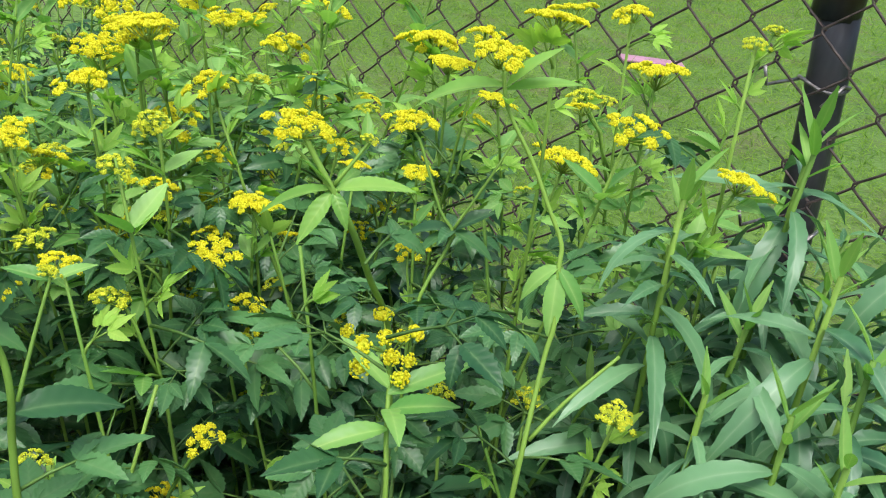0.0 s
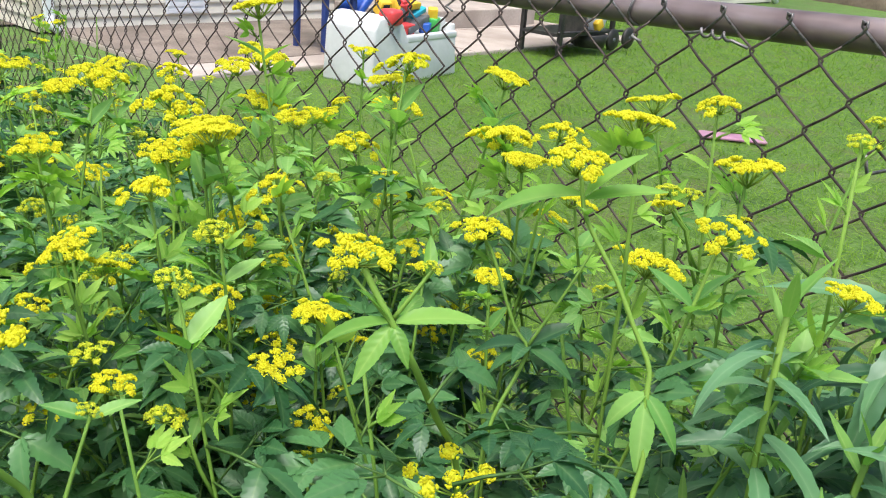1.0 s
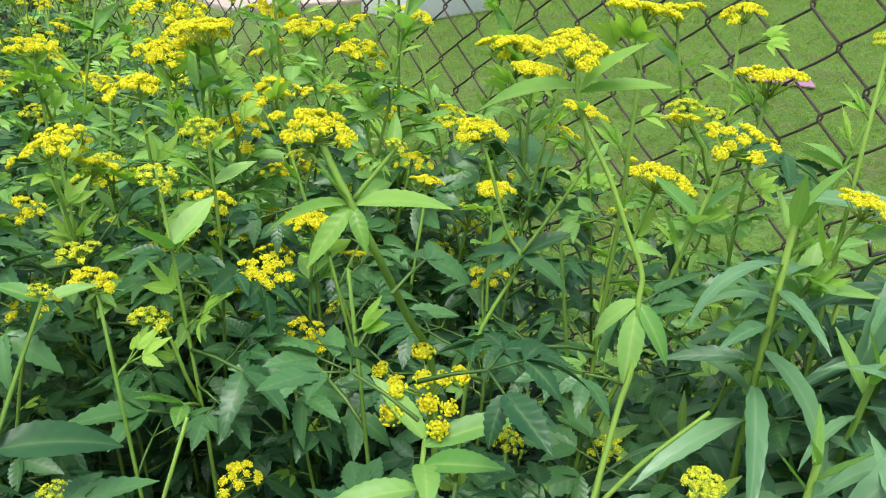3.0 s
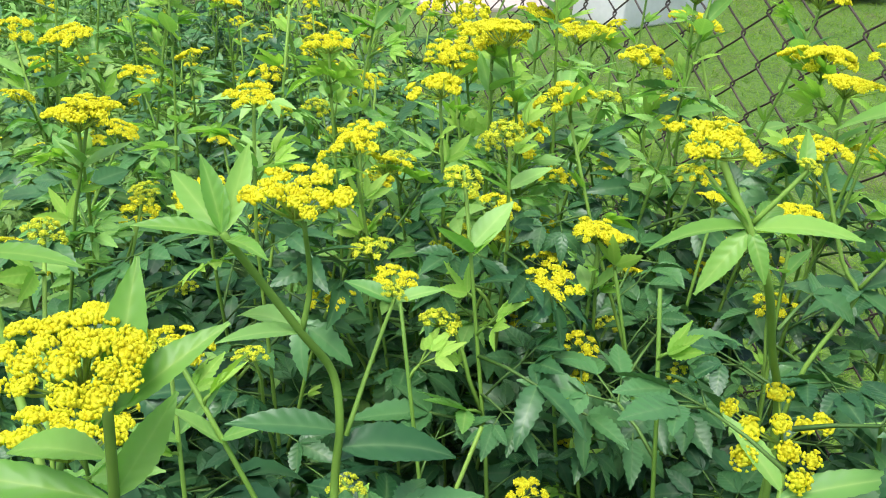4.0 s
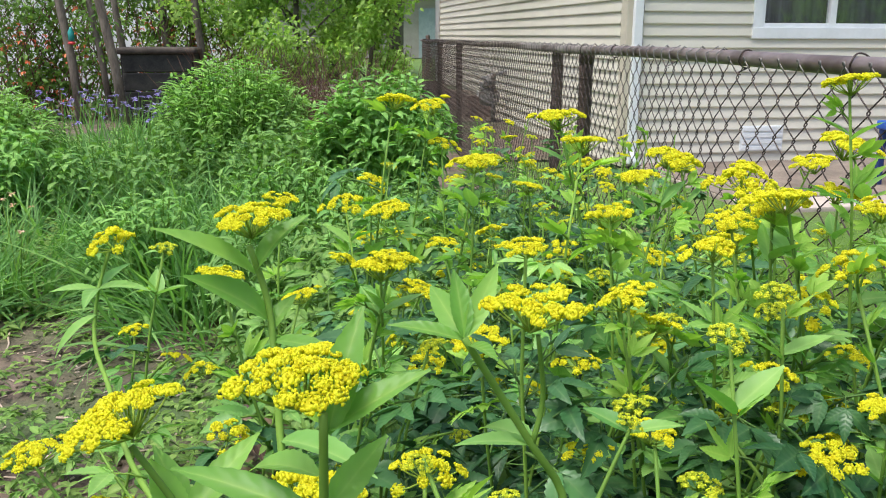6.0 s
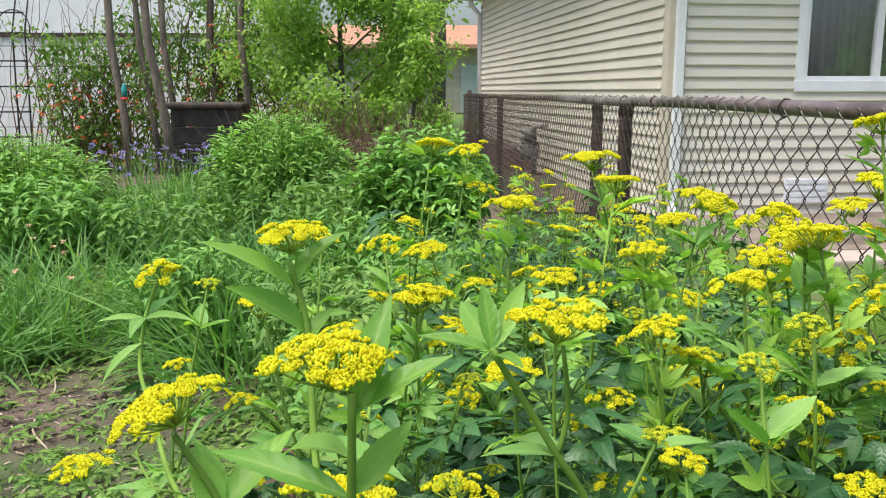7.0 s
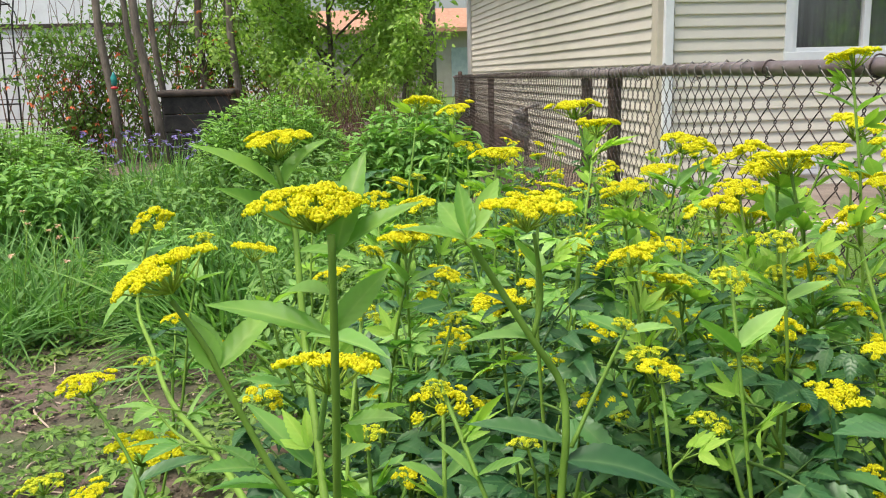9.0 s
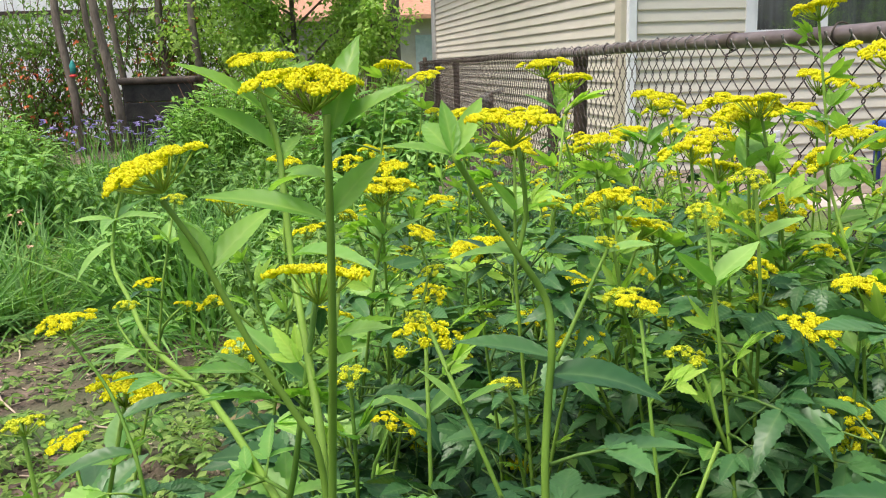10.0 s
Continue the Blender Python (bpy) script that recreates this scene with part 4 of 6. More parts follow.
toy_truck(TOY @ pose(0.03, 0.02, 0.40, 10, -25, 15), YELLOW, ORANGE)
toy_truck(TOY @ pose(-0.08, -0.06, 0.39, 0, 20, -20), YELLOW, RED)
for mat2, p, d, lab in ((RED, (0.10, -0.04, 0.345, 0, 5, 6), (-.05, .05, -.09, .09, 0, .10), "red plastic toy bin block"), (GREYPLASTIC, (0.05, 0.12, 0.40, 12, -10, 10), (-.09, .09, -.17, .17, 0, .05), "black and grey plastic toy vehicle"),
                        (GREEN, (0.10, 0.33, 0.37, 4, 3, 20), (-.04, .04, -.05, .05, 0, .10), "green plastic toy block"), (YELLOW, (0.09, 0.33, 0.475, 8, 0, 40), (-.035, .035, -.04, .04, 0, .08), "yellow plastic toy block"),
                        (CYAN, (-0.02, 0.26, 0.52, 20, 10, 0), (-.07, .07, -.10, .05, 0, .04), "light blue plastic toy piece"), (BLUE, (0.11, 0.22, 0.37, 0, 0, 30), (-.04, .04, -.05, .05, 0, .07), "blue plastic toy block"),
                        (YELLOW, (0.0, 0.15, 0.56, 0, 10, 5), (-.05, .05, -.09, .09, 0, .05), "yellow plastic toy boat"), (RED, (0.0, 0.06, 0.57, 0, 30, 5), (-.03, .03, -.04, .04, 0, .07), "red and yellow plastic toy"),
                        (PLASTIC_WHITE, (0.10, 0.40, 0.37, 0, 0, 5), (-.04, .04, -.03, .03, 0, .10), "small white plastic toy cup"), (ORANGE, (-0.08, 0.08, 0.52, 0, 0, 40), (-.05, .05, -.07, .07, 0, .09), "orange plastic toy among others"), (GREYPLASTIC, (0.02, -0.08, 0.47, 0, 30, 20), (-.05, .05, -.1, .06, 0, .06), "dark grey plastic toy")):
    toy_block(TOY @ pose(p[0], p[1], 0.285 + (p[2] - 0.345) * 0.85, *p[3:]), mat2, d, lab)

# blue play table with a slide panel, behind the toy box
BT = pose(-5.55, 4.40, 0.035, 0, 0, 10)
table = thing("play_table", "blue plastic folding play table on the patio", "table", BT)
part("top", Heap().add(*rounded((-0.2, 0.2, -0.02, 0.36, 0.41, 0.475), 0.015)).mesh("top", [BLUE]), table)
leg = Heap().add(*rounded((-0.022, 0.022, -0.022, 0.022, 0.0, 0.42), 0.006)).mesh("leg", [NAVY])
for lx, ly in ((-0.16, 0.02), (0.16, 0.02), (-0.16, 0.32), (0.16, 0.32)):
    part("leg", leg, table, Matrix.Translation((lx, ly, 0)))
part("chute", Heap().add(*rounded((-0.13, 0.13, -0.035, 0.035, 0, 0.46), 0.03), pose(0.05, 0.37, 0.26, -46, 0, 0)).mesh("chute", [BLUE]), table, label="tilted blue plastic chute")

# charcoal grill on its cart
GR = pose(-4.98, 6.78, 0.03, 0, 0, 8)
grill = thing("grill_cart", "black charcoal grill on a wheeled cart with a lower shelf", "grill", GR)
for gy in (-0.42, 0.42):
    for gx in (-0.2, 0.2):
        part("leg", Heap().add(*boxed(gx - 0.018, gx + 0.018, gy - 0.022, gy + 0.022, 0.0, 0.72, 0.004)).mesh("leg", [BLACK], False), grill)
part("shelf", Heap().add(*boxed(-0.22, 0.22, -0.44, 0.44, 0.16, 0.19, 0.004)).mesh("shelf", [BLACK], False), grill)
part("side_panel", Heap().add(*boxed(0.17, 0.19, -0.4, -0.02, 0.19, 0.46, 0.004)).mesh("side_panel", [DARKWOOD], False), grill)
part("firebox", Heap().add(*rounded((-0.24, 0.24, -0.44, 0.34, 0.48, 0.78), 0.06)).mesh("firebox", [BLACK]), grill)
part("lid", Heap().add(*rounded((-0.24, 0.24, -0.44, 0.34, 0.76, 1.05), 0.12)).mesh("lid", [BLACK]), grill)
part("rail", Heap().add(*tube([(0.2, -0.46, 0.2), (0.22, 0.0, 0.19), (0.2, 0.62, 0.17)], 0.012, 8)).mesh("rail", [BLACK]), grill)
for wy in (0.42, 0.70):
    wh = part("wheel", Heap().add(*lathe([(0.03, -0.02), (0.09, -0.018), (0.10, -0.008), (0.10, 0.008), (0.09, 0.018), (0.03, 0.02)], 18), pose(0.22, wy, 0.10, 0, 90, 0)).mesh("wheel", [BLACK]), grill)
    part("hub", Heap().add(*lathe([(0.012, -0.026), (0.022, -0.024), (0.022, 0.024), (0.012, 0.026)], 10), pose(0.22, wy, 0.10, 0, 90, 0)).mesh("hub", [GREYPLASTIC]), wh)
part("drip_pan", Heap().add(*lathe([(0.05, 0.03), (0.14, 0.04), (0.17, 0.15), (0.16, 0.155)], 16), pose(0.12, 0.18, 0.0)).mesh("drip_pan", [BLACK]), grill)
bag = Heap().add(*rounded((-0.1, 0.1, -0.1, 0.1, 0, 0.22), 0.07), pose(0.1, 0.22, 0.17, 0, 12, 20))
thing("charcoal_bag", "crumpled white and yellow paper bag on the grill shelf", "bag", GR, me=bag.mesh("charcoal_bag", [PLASTIC_WHITE]))
thing("charcoal_scoop", "yellow plastic scoop lying on the grill shelf", "scoop", GR @ pose(0.2, 0.2, 0.2, 30, 0, 0), me=Heap().add(*rounded((-0.03, 0.03, -0.05, 0.05, 0, 0.1), 0.02)).mesh("charcoal_scoop", [YELLOW]))
# flat mauve toy on the lawn
thing("plastic_lid", "flat mauve plastic lid lying on the lawn", "lid", pose(-2.30, 5.28, 0.012, 0, 0, -50), me=Heap().add(*rounded((-0.075, 0.075, -0.19, 0.19, 0.0, 0.016), 0.006)).mesh("plastic_lid", [MAUVE]))
# raised bed and clutter at the far end of the yard
thing("raised_bed", "low stone-edged raised bed at the far end of the lawn", "garden bed", pose(-8.3, 17.9, 0, 0, 0, -14), me=Heap().add(*rounded((-0.3, 4.5, -0.3, 0.8, -0.05, 0.25), 0.05)).mesh("raised_bed", [FOUNDATION]))
thing("wooden_barrel", "weathered orange-brown planter barrel on the bed", "planter", pose(-7.0, 17.9, 0.22), me=Heap().add(*lathe([(0.3, 0), (0.36, 0.25), (0.34, 0.5), (0.30, 0.5)], 14)).mesh("wooden_barrel", [ROOF]))
thing("wood_stump", "orange-brown cut wooden stump", "stump", pose(-8.9, 16.6, 0.0), me=Heap().add(*lathe([(0.26, 0), (0.2, 0.2), (0.2, 0.6), (0.15, 0.64)], 12)).mesh("wood_stump", [ROOF]))

# ---- golden alexanders, stem by stem ----
# rows: x, y, z of the head, its width
NEAR = ((0.18, 1.144, 0.968, .042), (-0.144, 0.877, 0.92, .036), (-0.156, 0.999, 0.855, .04), (-0.127, 0.941, 0.836, .045),
        (-0.202, 0.759, 0.96, .034), (-0.604, 0.772, 0.961, .055), (-0.169, 0.922, 0.938, .036), (-0.439, 0.876, 0.931, .045), (-0.253, 0.846, 0.911, .04), (-0.574, 0.857, 1.015, .065), (-0.131, 0.829, 0.858, .036))
MIDDLE = ((-0.277, 0.962, 0.974, .06), (-0.298, 1.133, 0.946, .055), (-0.193, 1.221, 0.967, .06), (0.055, 1.086, 1.048, .045), (0.03, 1.269, 0.987, .06), (0.094, 1.138, 0.977, .045), (-0.109, 1.137, 0.874, .035),
          (-0.221, 0.829, 0.918, .04), (-0.632, 0.779, 0.958, .055), (-0.524, 0.449, 0.889, .035), (-0.346, 0.674, 0.917, .04), (-0.426, 0.592, 0.865, .04), (-0.403, 0.872, 0.942, .045), (-0.323, 0.95, 0.95, .045))
FAR = ((-0.27, 0.881, 0.888, .035), (-0.267, 0.737, 0.874, .05), (-0.068, 0.682, 0.878, .022), (-0.339, 0.997, 0.964, .06), (0.062, 0.633, 0.935, .045), (-0.136, 0.636, 0.822, .035), (-0.238, 0.901, 0.951, .05), (-0.462, 0.859, 0.998, .05),
       (-0.776, 0.689, 1.017, .055), (-0.39, 1.076, 1.059, .052), (-0.154, 0.996, 0.858, .04), (-0.254, 0.961, 0.981, .05), (-0.19, 1.23, 0.967, .055), (0.005, 1.199, 0.916, .06), (-0.081, 0.447, 0.823, .035))
ALONG = ((-.553, 1.32, .979, .045), (-.29, 1.32, .994, .055), (-.103, 1.32, 1.008, .05), (-.038, 1.32, 1.021, .045), (-.668, 1.2, .947, .06), (-.327, 1.2, .969, .055), (-.483, 1.2, .925, .05), (-.105, 1.2, .994, .045), (-.339, 1.2, .868, .05), (-.144, 1.2, .958, .05),
         (-.082, 1.2, .941, .04), (-.738, 1.0, .922, .055), (-.585, 1.0, .962, .05), (-.413, 1.0, .974, .065), (-.645, 1.0, .836, .05), (-.416, 1.0, .911, .055), (-.228, 1.0, .941, .045), (-.284, 1.0, .895, .05), (-.219, .95, .86, .04), (-.531, .972, .976, .065))
BEHIND = ((-.751, 1.15, .932, .055), (-.506, 1.15, .989, .07), (-.251, 1.15, 1.029, .05), (-.274, 1.15, 1.005, .05), (-.961, 1.15, .902, .055), (-.438, 1.15, .935, .06), (-.516, 1.15, .936, .05), (-.9, .761, .947, .05), (-.9, .745, 1.0, .06), (-.9, .659, .895, .05),
          (-.9, .889, .882, .05), (-.7, .681, .89, .06), (-.7, .549, .902, .05), (-.7, .625, .901, .055), (-.7, .745, .846, .05), (-.7, .894, .839, .045), (-.7, .983, .841, .045), (-.35, .664, .912, .06), (-.35, .533, .905, .045), (-.1, .504, .833, .05), (-.1, .685, .859, .045))
YOUNG_HEADS = ((.097, 1.32, 1.037, .03), (.138, 1.2, 1.044, .025), (-.246, .95, .728, .035), (-.099, .95, .771, .035), (0.175, 1.062, .815, .035))
for rows in (NEAR, MIDDLE, FAR, ALONG, BEHIND):
    for hx, hy, hz, hw in rows:
        wh = (0.25, 0.5, 0.1, 0.8, 0.3) if rows is NEAR and hx > 0.06 else rng.choice([(), (), (0.6, 0.9), (1.2, 0.5, 0.8)])
        alexanders(hx, hy, hz, hw, rng.choice(["open", "open", "loose"]) if hw > 0.037 else rng.choice(["open", "bud"]), (uni(-.27, .27), uni(-.27, .27)), rng.choice([0, 1, 1, 2]) if hx < 0.05 else 0, 10, whorl=wh, dim=hz < 0.9 and hx > -0.2, young=(2, 3, 4) if hz > 0.9 else (1, 2), upper=8 if hz > 0.9 and hx < -0.2 else 4)
for hx, hy, hz, hw in YOUNG_HEADS:
    alexanders(hx, hy, hz, hw, "bud", (uni(-.3, .3), uni(-.3, .3)), 0, 10)
# tall stems at the clump's near edge
branched(EDGE, [([(.150, .644, 1.004), (.145, .643, .973), (.135, .641, .93), (.115, .637, .873), (.112, .633, .80)], .0021)],
         [((.150, .640, 1.0145), .038, "fine", (.08, .03))],
         [((.149, .645, .998), (.146, .652, 1.030), .42, .9), ((.149, .645, .999), (.146, .670, 1.013), .40, .5), ((.145, .643, .973), (.141, .660, .992), .46, 1.0), ((.145, .642, .972), (.132, .600, .985), .26, -.5), ((.146, .642, .985), (.130, .618, .991), .4, -.3)],
         [((.112, .635, .85), (.3, .9, .25), 1.0), ((.112, .635, .83), (.2, -.8, .2), 1.0), ((.112, .634, .80), (.9, .2, .1), 1.1)])
branched(EDGE, [([(-.006, .606, 1.010), (-.005, .613, .984), (.008, .616, .957), (.023, .619, .928), (.063, .627, .896), (.098, .633, .866), (.11, .635, .79)], .0025)],
         [((-.007, .606, 1.022), .037, "fine", (.1, -.1))],
         [((-.005, .608, .998), (.016, .579, 1.026), .36, -.7), ((-.004, .613, .978), (.016, .594, 1.008), .46, -.9), ((-.005, .609, 1.0), (-.006, .620, 1.03), .42, .6), ((-.003, .614, .974), (-.005, .620, .992), .5, .7), ((.0, .615, .97), (.02, .642, .978), .35, .4), ((.02, .619, .934), (.055, .65, .95), .36, .3)],
         [((.06, .627, .90), (-.4, .8, .3), .8), ((.08, .63, .88), (-.3, -.9, .2), .9)])
branched(EDGE, [([(.1025, .583, .974), (.103, .594, .956), (.104, .598, .947), (.106, .613, .914), (.107, .624, .894), (.108, .633, .870), (.111, .636, .79)], .0019)],
         [((.103, .579, .986), .040, "fine", (.05, -.48))],
         [((.104, .597, .948), (.102, .588, .968), .62, -.9), ((.104, .598, .949), (.088, .619, .972), .40, .6), ((.104, .598, .948), (.085, .588, .969), .44, .2)],
         [((.107, .62, .90), (-.5, -.7, .3), .7)])
branched(EDGE, [([(-.363, .442, .922), (-.352, .434, .892), (-.306, .442, .864), (-.245, .469, .850), (-.144, .509, .844), (-.03, .568, .846), (.07, .62, .82)], .0026), ([(-.148, .493, .868), (-.142, .490, .860), (-.111, .516, .840), (-.06, .550, .845)], .0013)],
         [((-.361, .443, .936), .052, "loose", (.1, -.35)), ((-.148, .495, .873), .022, "bud", (0, .1))],
         [((-.352, .434, .893), (-.33, .47, .915), .36, .4), ((-.352, .434, .893), (-.335, .405, .905), .36, -.4), ((-.352, .434, .893), (-.31, .436, .912), .36, 0), ((-.33, .438, .878), (-.31, .40, .865), .34, -.2), ((-.352, .434, .893), (-.39, .45, .91), .4, 0)],
         [((-.12, .525, .845), (.2, -.9, .2), .8), ((-.05, .56, .85), (.0, -.9, .1), .9), ((.0, .585, .84), (.1, .9, .2), .8)])
branched(EDGE, [([(-.090, .475, .871), (-.076, .497, .847), (-.062, .510, .828), (-.042, .523, .80), (-.03, .53, .74)], .0016)],
         [((-.091, .474, .879), .040, "open", (.05, -.15))],
         [((-.062, .51, .828), (-.075, .545, .842), .36, .3), ((-.05, .518, .812), (-.03, .48, .825), .36, -.3)],
         [((-.04, .524, .79), (.5, -.7, .3), .9), ((-.035, .527, .77), (.4, .8, .3), .9)])
branched("forked golden alexanders stem with a yellow umbel and large toothed leaves", [([(.025, .693, .978), (.024, .705, .958), (.026, .722, .930), (.024, .735, .908), (.031, .736, .886), (.031, .734, .858), (.039, .731, .816), (.045, .735, .74)], .0027), ([(.029, .722, .980), (.023, .726, .951), (.026, .7215, .931)], .0017), ([(.006, .769, .927), (.019, .753, .903), (.033, .738, .881)], .0015)],
         [((.029, .719, .992), .044, "open", (.12, 0)), ((.006, .769, .932), .016, "bud", (.2, .2))],
         [((.025, .693, .977), (-.002, .676, 1.0), .36, -.6), ((.025, .693, .978), (.012, .692, 1.005), .44, .1), ((.025, .693, .978), (.004, .712, 1.003), .34, .7), ((.025, .693, .977), (.02, .664, .986), .36, -.3), ((.025, .695, .975), (.05, .70, .985), .36, .2),
          ((.030, .736, .882), (.02, .693, .893), .42, -.3), ((.031, .736, .874), (.05, .785, .885), .52, .35), ((.030, .735, .866), (.012, .765, .872), .5, .2), ((.026, .722, .931), (.02, .69, .938), .4, -.2), ((.026, .722, .931), (-.01, .70, .94), .4, -.2), ((.006, .769, .925), (-.008, .752, .934), .5, -.3), ((.006, .769, .925), (.01, .79, .934), .4, .3)],
         [((.035, .733, .83), (.2, .9, .2), 1.0), ((.04, .732, .79), (-.8, .4, .2), 1.0)])
branched("golden alexanders stem with a star of pale leaves beneath its umbel", [([(.085, .863, 1.010), (.091, .865, 1.001), (.100, .868, .989), (.107, .877, .967), (0.093, 0.905, 0.924), (0.082, 0.932, 0.88), (0.089, 0.936, 0.807)], .0026), ([(.104, .886, 1.012), (.103, .878, 1.003), (.100, .869, .991)], .0014), ([(.078, .862, 1.004), (.088, .864, .998), (.099, .868, .989)], .0013)],
         [((.080, .863, 1.0185), .038, "open", (.18, .05)), ((.104, .886, 1.015), .014, "bud", (.1, .2)), ((.072, .858, 1.004), .012, "bud", (-.2, -.2))],
         [((.100, .868, .989), (.078, .836, .990), .34, -.2), ((.100, .868, .989), (.088, .862, 1.006), .48, .2), ((.100, .868, .988), (.105, .845, .970), .42, -.4), ((.101, .868, .988), (.117, .864, .978), .5, .3), ((.101, .869, .989), (.124, .898, 1.001), .38, .3), ((.102, .870, .989), (.085, .90, .995), .36, .2), ((.104, .884, 1.008), (.100, .888, 1.026), .45, .2)],
         [((.112, .882, .95), (-.3, .9, .2), .8), ((.124, .890, .91), (.6, .7, .2), 1.0), ((.126, .891, .89), (-.8, -.4, .2), 1.0)])
branched("golden alexanders stem bowed at its middle with drooping leaves", [([(.058, 1.033, 1.022), (.067, 1.032, .998), (.089, 1.037, .969), (.106, 1.038, .945), (.121, 1.038, .925), (.126, 1.033, .911), (.138, 1.022, .881), (.143, 1.010, .859), (.163, .975, .802), (.165, .97, .74)], .0023), ([(.178, 1.039, .871), (.165, 1.01, .842), (.158, .988, .818)], .0019)],
         [((.054, 1.036, 1.031), .05, "open", (.15, 0)), ((.211, .990, .871), .026, "bud", (.3, -.3))],
         [((.062, 1.033, 1.010), (.012, .998, 1.010), .40, -.2), ((.063, 1.033, 1.010), (.086, 1.046, 1.041), .40, .5), ((.063, 1.033, 1.008), (.092, 1.069, 1.019), .32, .3), ((.067, 1.032, 1.0), (.075, 1.02, 1.016), .5, 0), ((.126, 1.033, .912), (.108, 1.008, .894), .46, -.4), ((.126, 1.033, .911), (.158, 1.030, .893), .40, .4), ((.127, 1.031, .908), (.144, 1.010, .878), .46, 0)],
         [((.138, 1.02, .87), (-.3, -.9, .3), .9), ((.16, .98, .81), (.7, .2, .2), 1.0), ((.16, .98, .80), (-.8, -.2, .2), 1.0)])
branched("low golden alexanders stem with a loose open umbel", [([(.108, .912, .876), (.117, .903, .870), (.132, .890, .850), (.145, .881, .823), (.15, .878, .75)], .0021)],
         [((.108, .911, .889), .050, "loose", (.5, -.45))],
         [((.132, .890, .856), (.119, .845, .864), .36, -.3), ((.120, .90, .868), (.143, .944, .886), .34, .4), ((.125, .897, .862), (.160, .908, .882), .44, .4), ((.118, .902, .870), (.094, .889, .896), .4, -.4), ((.125, .897, .862), (.15, .88, .88), .5, 0)],
         [((.14, .884, .84), (-.4, -.9, .25), 1.0), ((.145, .881, .82), (.0, -1, .15), 1.2), ((.145, .881, .81), (.8, .5, .1), 1.1), ((.146, .88, .80), (-.9, .2, .1), 1.1)])
branched("golden alexanders stem with a flat umbel above a star of leaves", [([(-.016, 1.036, .955), (-.010, 1.039, .945), (.013, 1.040, .906), (.025, 1.043, .893), (.027, 1.037, .881), (.030, 1.007, .836), (.035, 1.0, .74)], .0019), ([(.030, 1.10, .965), (.030, 1.07, .93), (.026, 1.043, .895)], .0015)],
         [((-.02, 1.036, .965), .044, "open", (.05, 0))],
         [((.025, 1.043, .893), (-.012, 1.02, .897), .42, -.2), ((.025, 1.043, .893), (.01, 1.015, .885), .42, -.2), ((.025, 1.043, .893), (.06, 1.055, .892), .42, .3), ((.025, 1.043, .893), (.035, 1.02, .905), .5, 0), ((.025, 1.043, .893), (.04, 1.07, .91), .5, .2), ((.024, 1.043, .895), (.005, 1.06, .905), .4, 0)],
         [((.029, 1.02, .85), (.7, -.5, .2), .9), ((.03, 1.007, .83), (-.8, -.4, .2), 1.0)])
# the rest of the clump, thicker towards the fence
n = 0
while n < 150:
    hx, hy = uni(-2.3, 0.35), uni(0.4, 1.44)
    if hx > -0.02 and hy < 0.95 or hx > 0.1 and hy > 1.1 or hx < -0.8 and hy < 0.62 or hx < -1.3 and hy < 0.8 or hy < 0.68 - 0.10 * (0.41 - hx):
        continue
    alexanders(hx, hy, uni(0.55, 0.90), uni(0.03, 0.045), rng.choice(["open", "bud", "loose", None]) if hx < -0.1 else rng.choice(["bud", None, None]), (uni(-.4, .4), uni(-.4, .4)), rng.choice([0, 0, 1]) if hx < -0.1 else 0, 9, young=(0, 1), upper=3, dim=hx > -0.3)
    n += 1
for i in range(32):
    alexanders(uni(-2.9, -1.2), uni(0.85, 1.42), uni(0.62, 0.86), uni(0.035, 0.05), rng.choice(["open", "bud", "loose"]), (uni(-.4, .4), uni(-.4, .4)), 0, 8)
# leaves at the foot of the clump
under, edge = Heap(), Heap()
packs = [compound_leaf(0.06, 3, uni(0.9, 1.15), uni(0.6, 1.2), uni(0.1, 0.6), uni(0.34, 0.46)) for i in range(8)]
for i in range(2100):
    ux, uy = uni(-2.2, 0.45), uni(0.25, 1.44)
    d = math.hypot(ux - 0.38, uy - 0.65)
    z = soil_height(ux, uy) + uni(0.04, 0.5) + (0.1 if ux > -0.6 and d > 0.4 else 0)
    if d < 0.3 and z > 0.45:
        continue
    if uy < 0.68 - 0.10 * (0.41 - ux):
        continue
    a = uni(0, 6.28)
    # inside the clump goes the shade-darkened mesh, towards the open side the lighter one
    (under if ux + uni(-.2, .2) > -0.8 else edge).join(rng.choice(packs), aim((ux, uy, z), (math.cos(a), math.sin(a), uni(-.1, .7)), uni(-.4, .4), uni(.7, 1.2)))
for i in range(450):
    ux, uy = uni(-1.9, 0.1), uni(-0.45, 0.62)
    a = uni(0, 6.28)
    edge.join(rng.choice(packs), aim((ux, uy, soil_height(ux, uy) + uni(0.02, 0.16)), (math.cos(a), math.sin(a), uni(.1, 1.0)), uni(-.4, .4), uni(.4, .8)))
thing("basal_leaves", "green divided leaves at the clump's foot, darkened to stand in for shade", "foliage", kind="stuff", me=under.mesh("basal_leaves", [LEAF_LOW, STEM_DARK]))
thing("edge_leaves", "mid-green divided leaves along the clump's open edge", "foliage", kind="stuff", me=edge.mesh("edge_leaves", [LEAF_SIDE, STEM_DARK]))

# ---- lance-leaved goldenrod by the post ----


def lance_blade():
    L = uni(0.070, 0.104)
    return blade(L, L * uni(0.13, 0.175), 15, 0.07, uni(0.25, 0.6), uni(0.35, 1.25), 0.4, uni(-1.0, 1.0), 0.05)


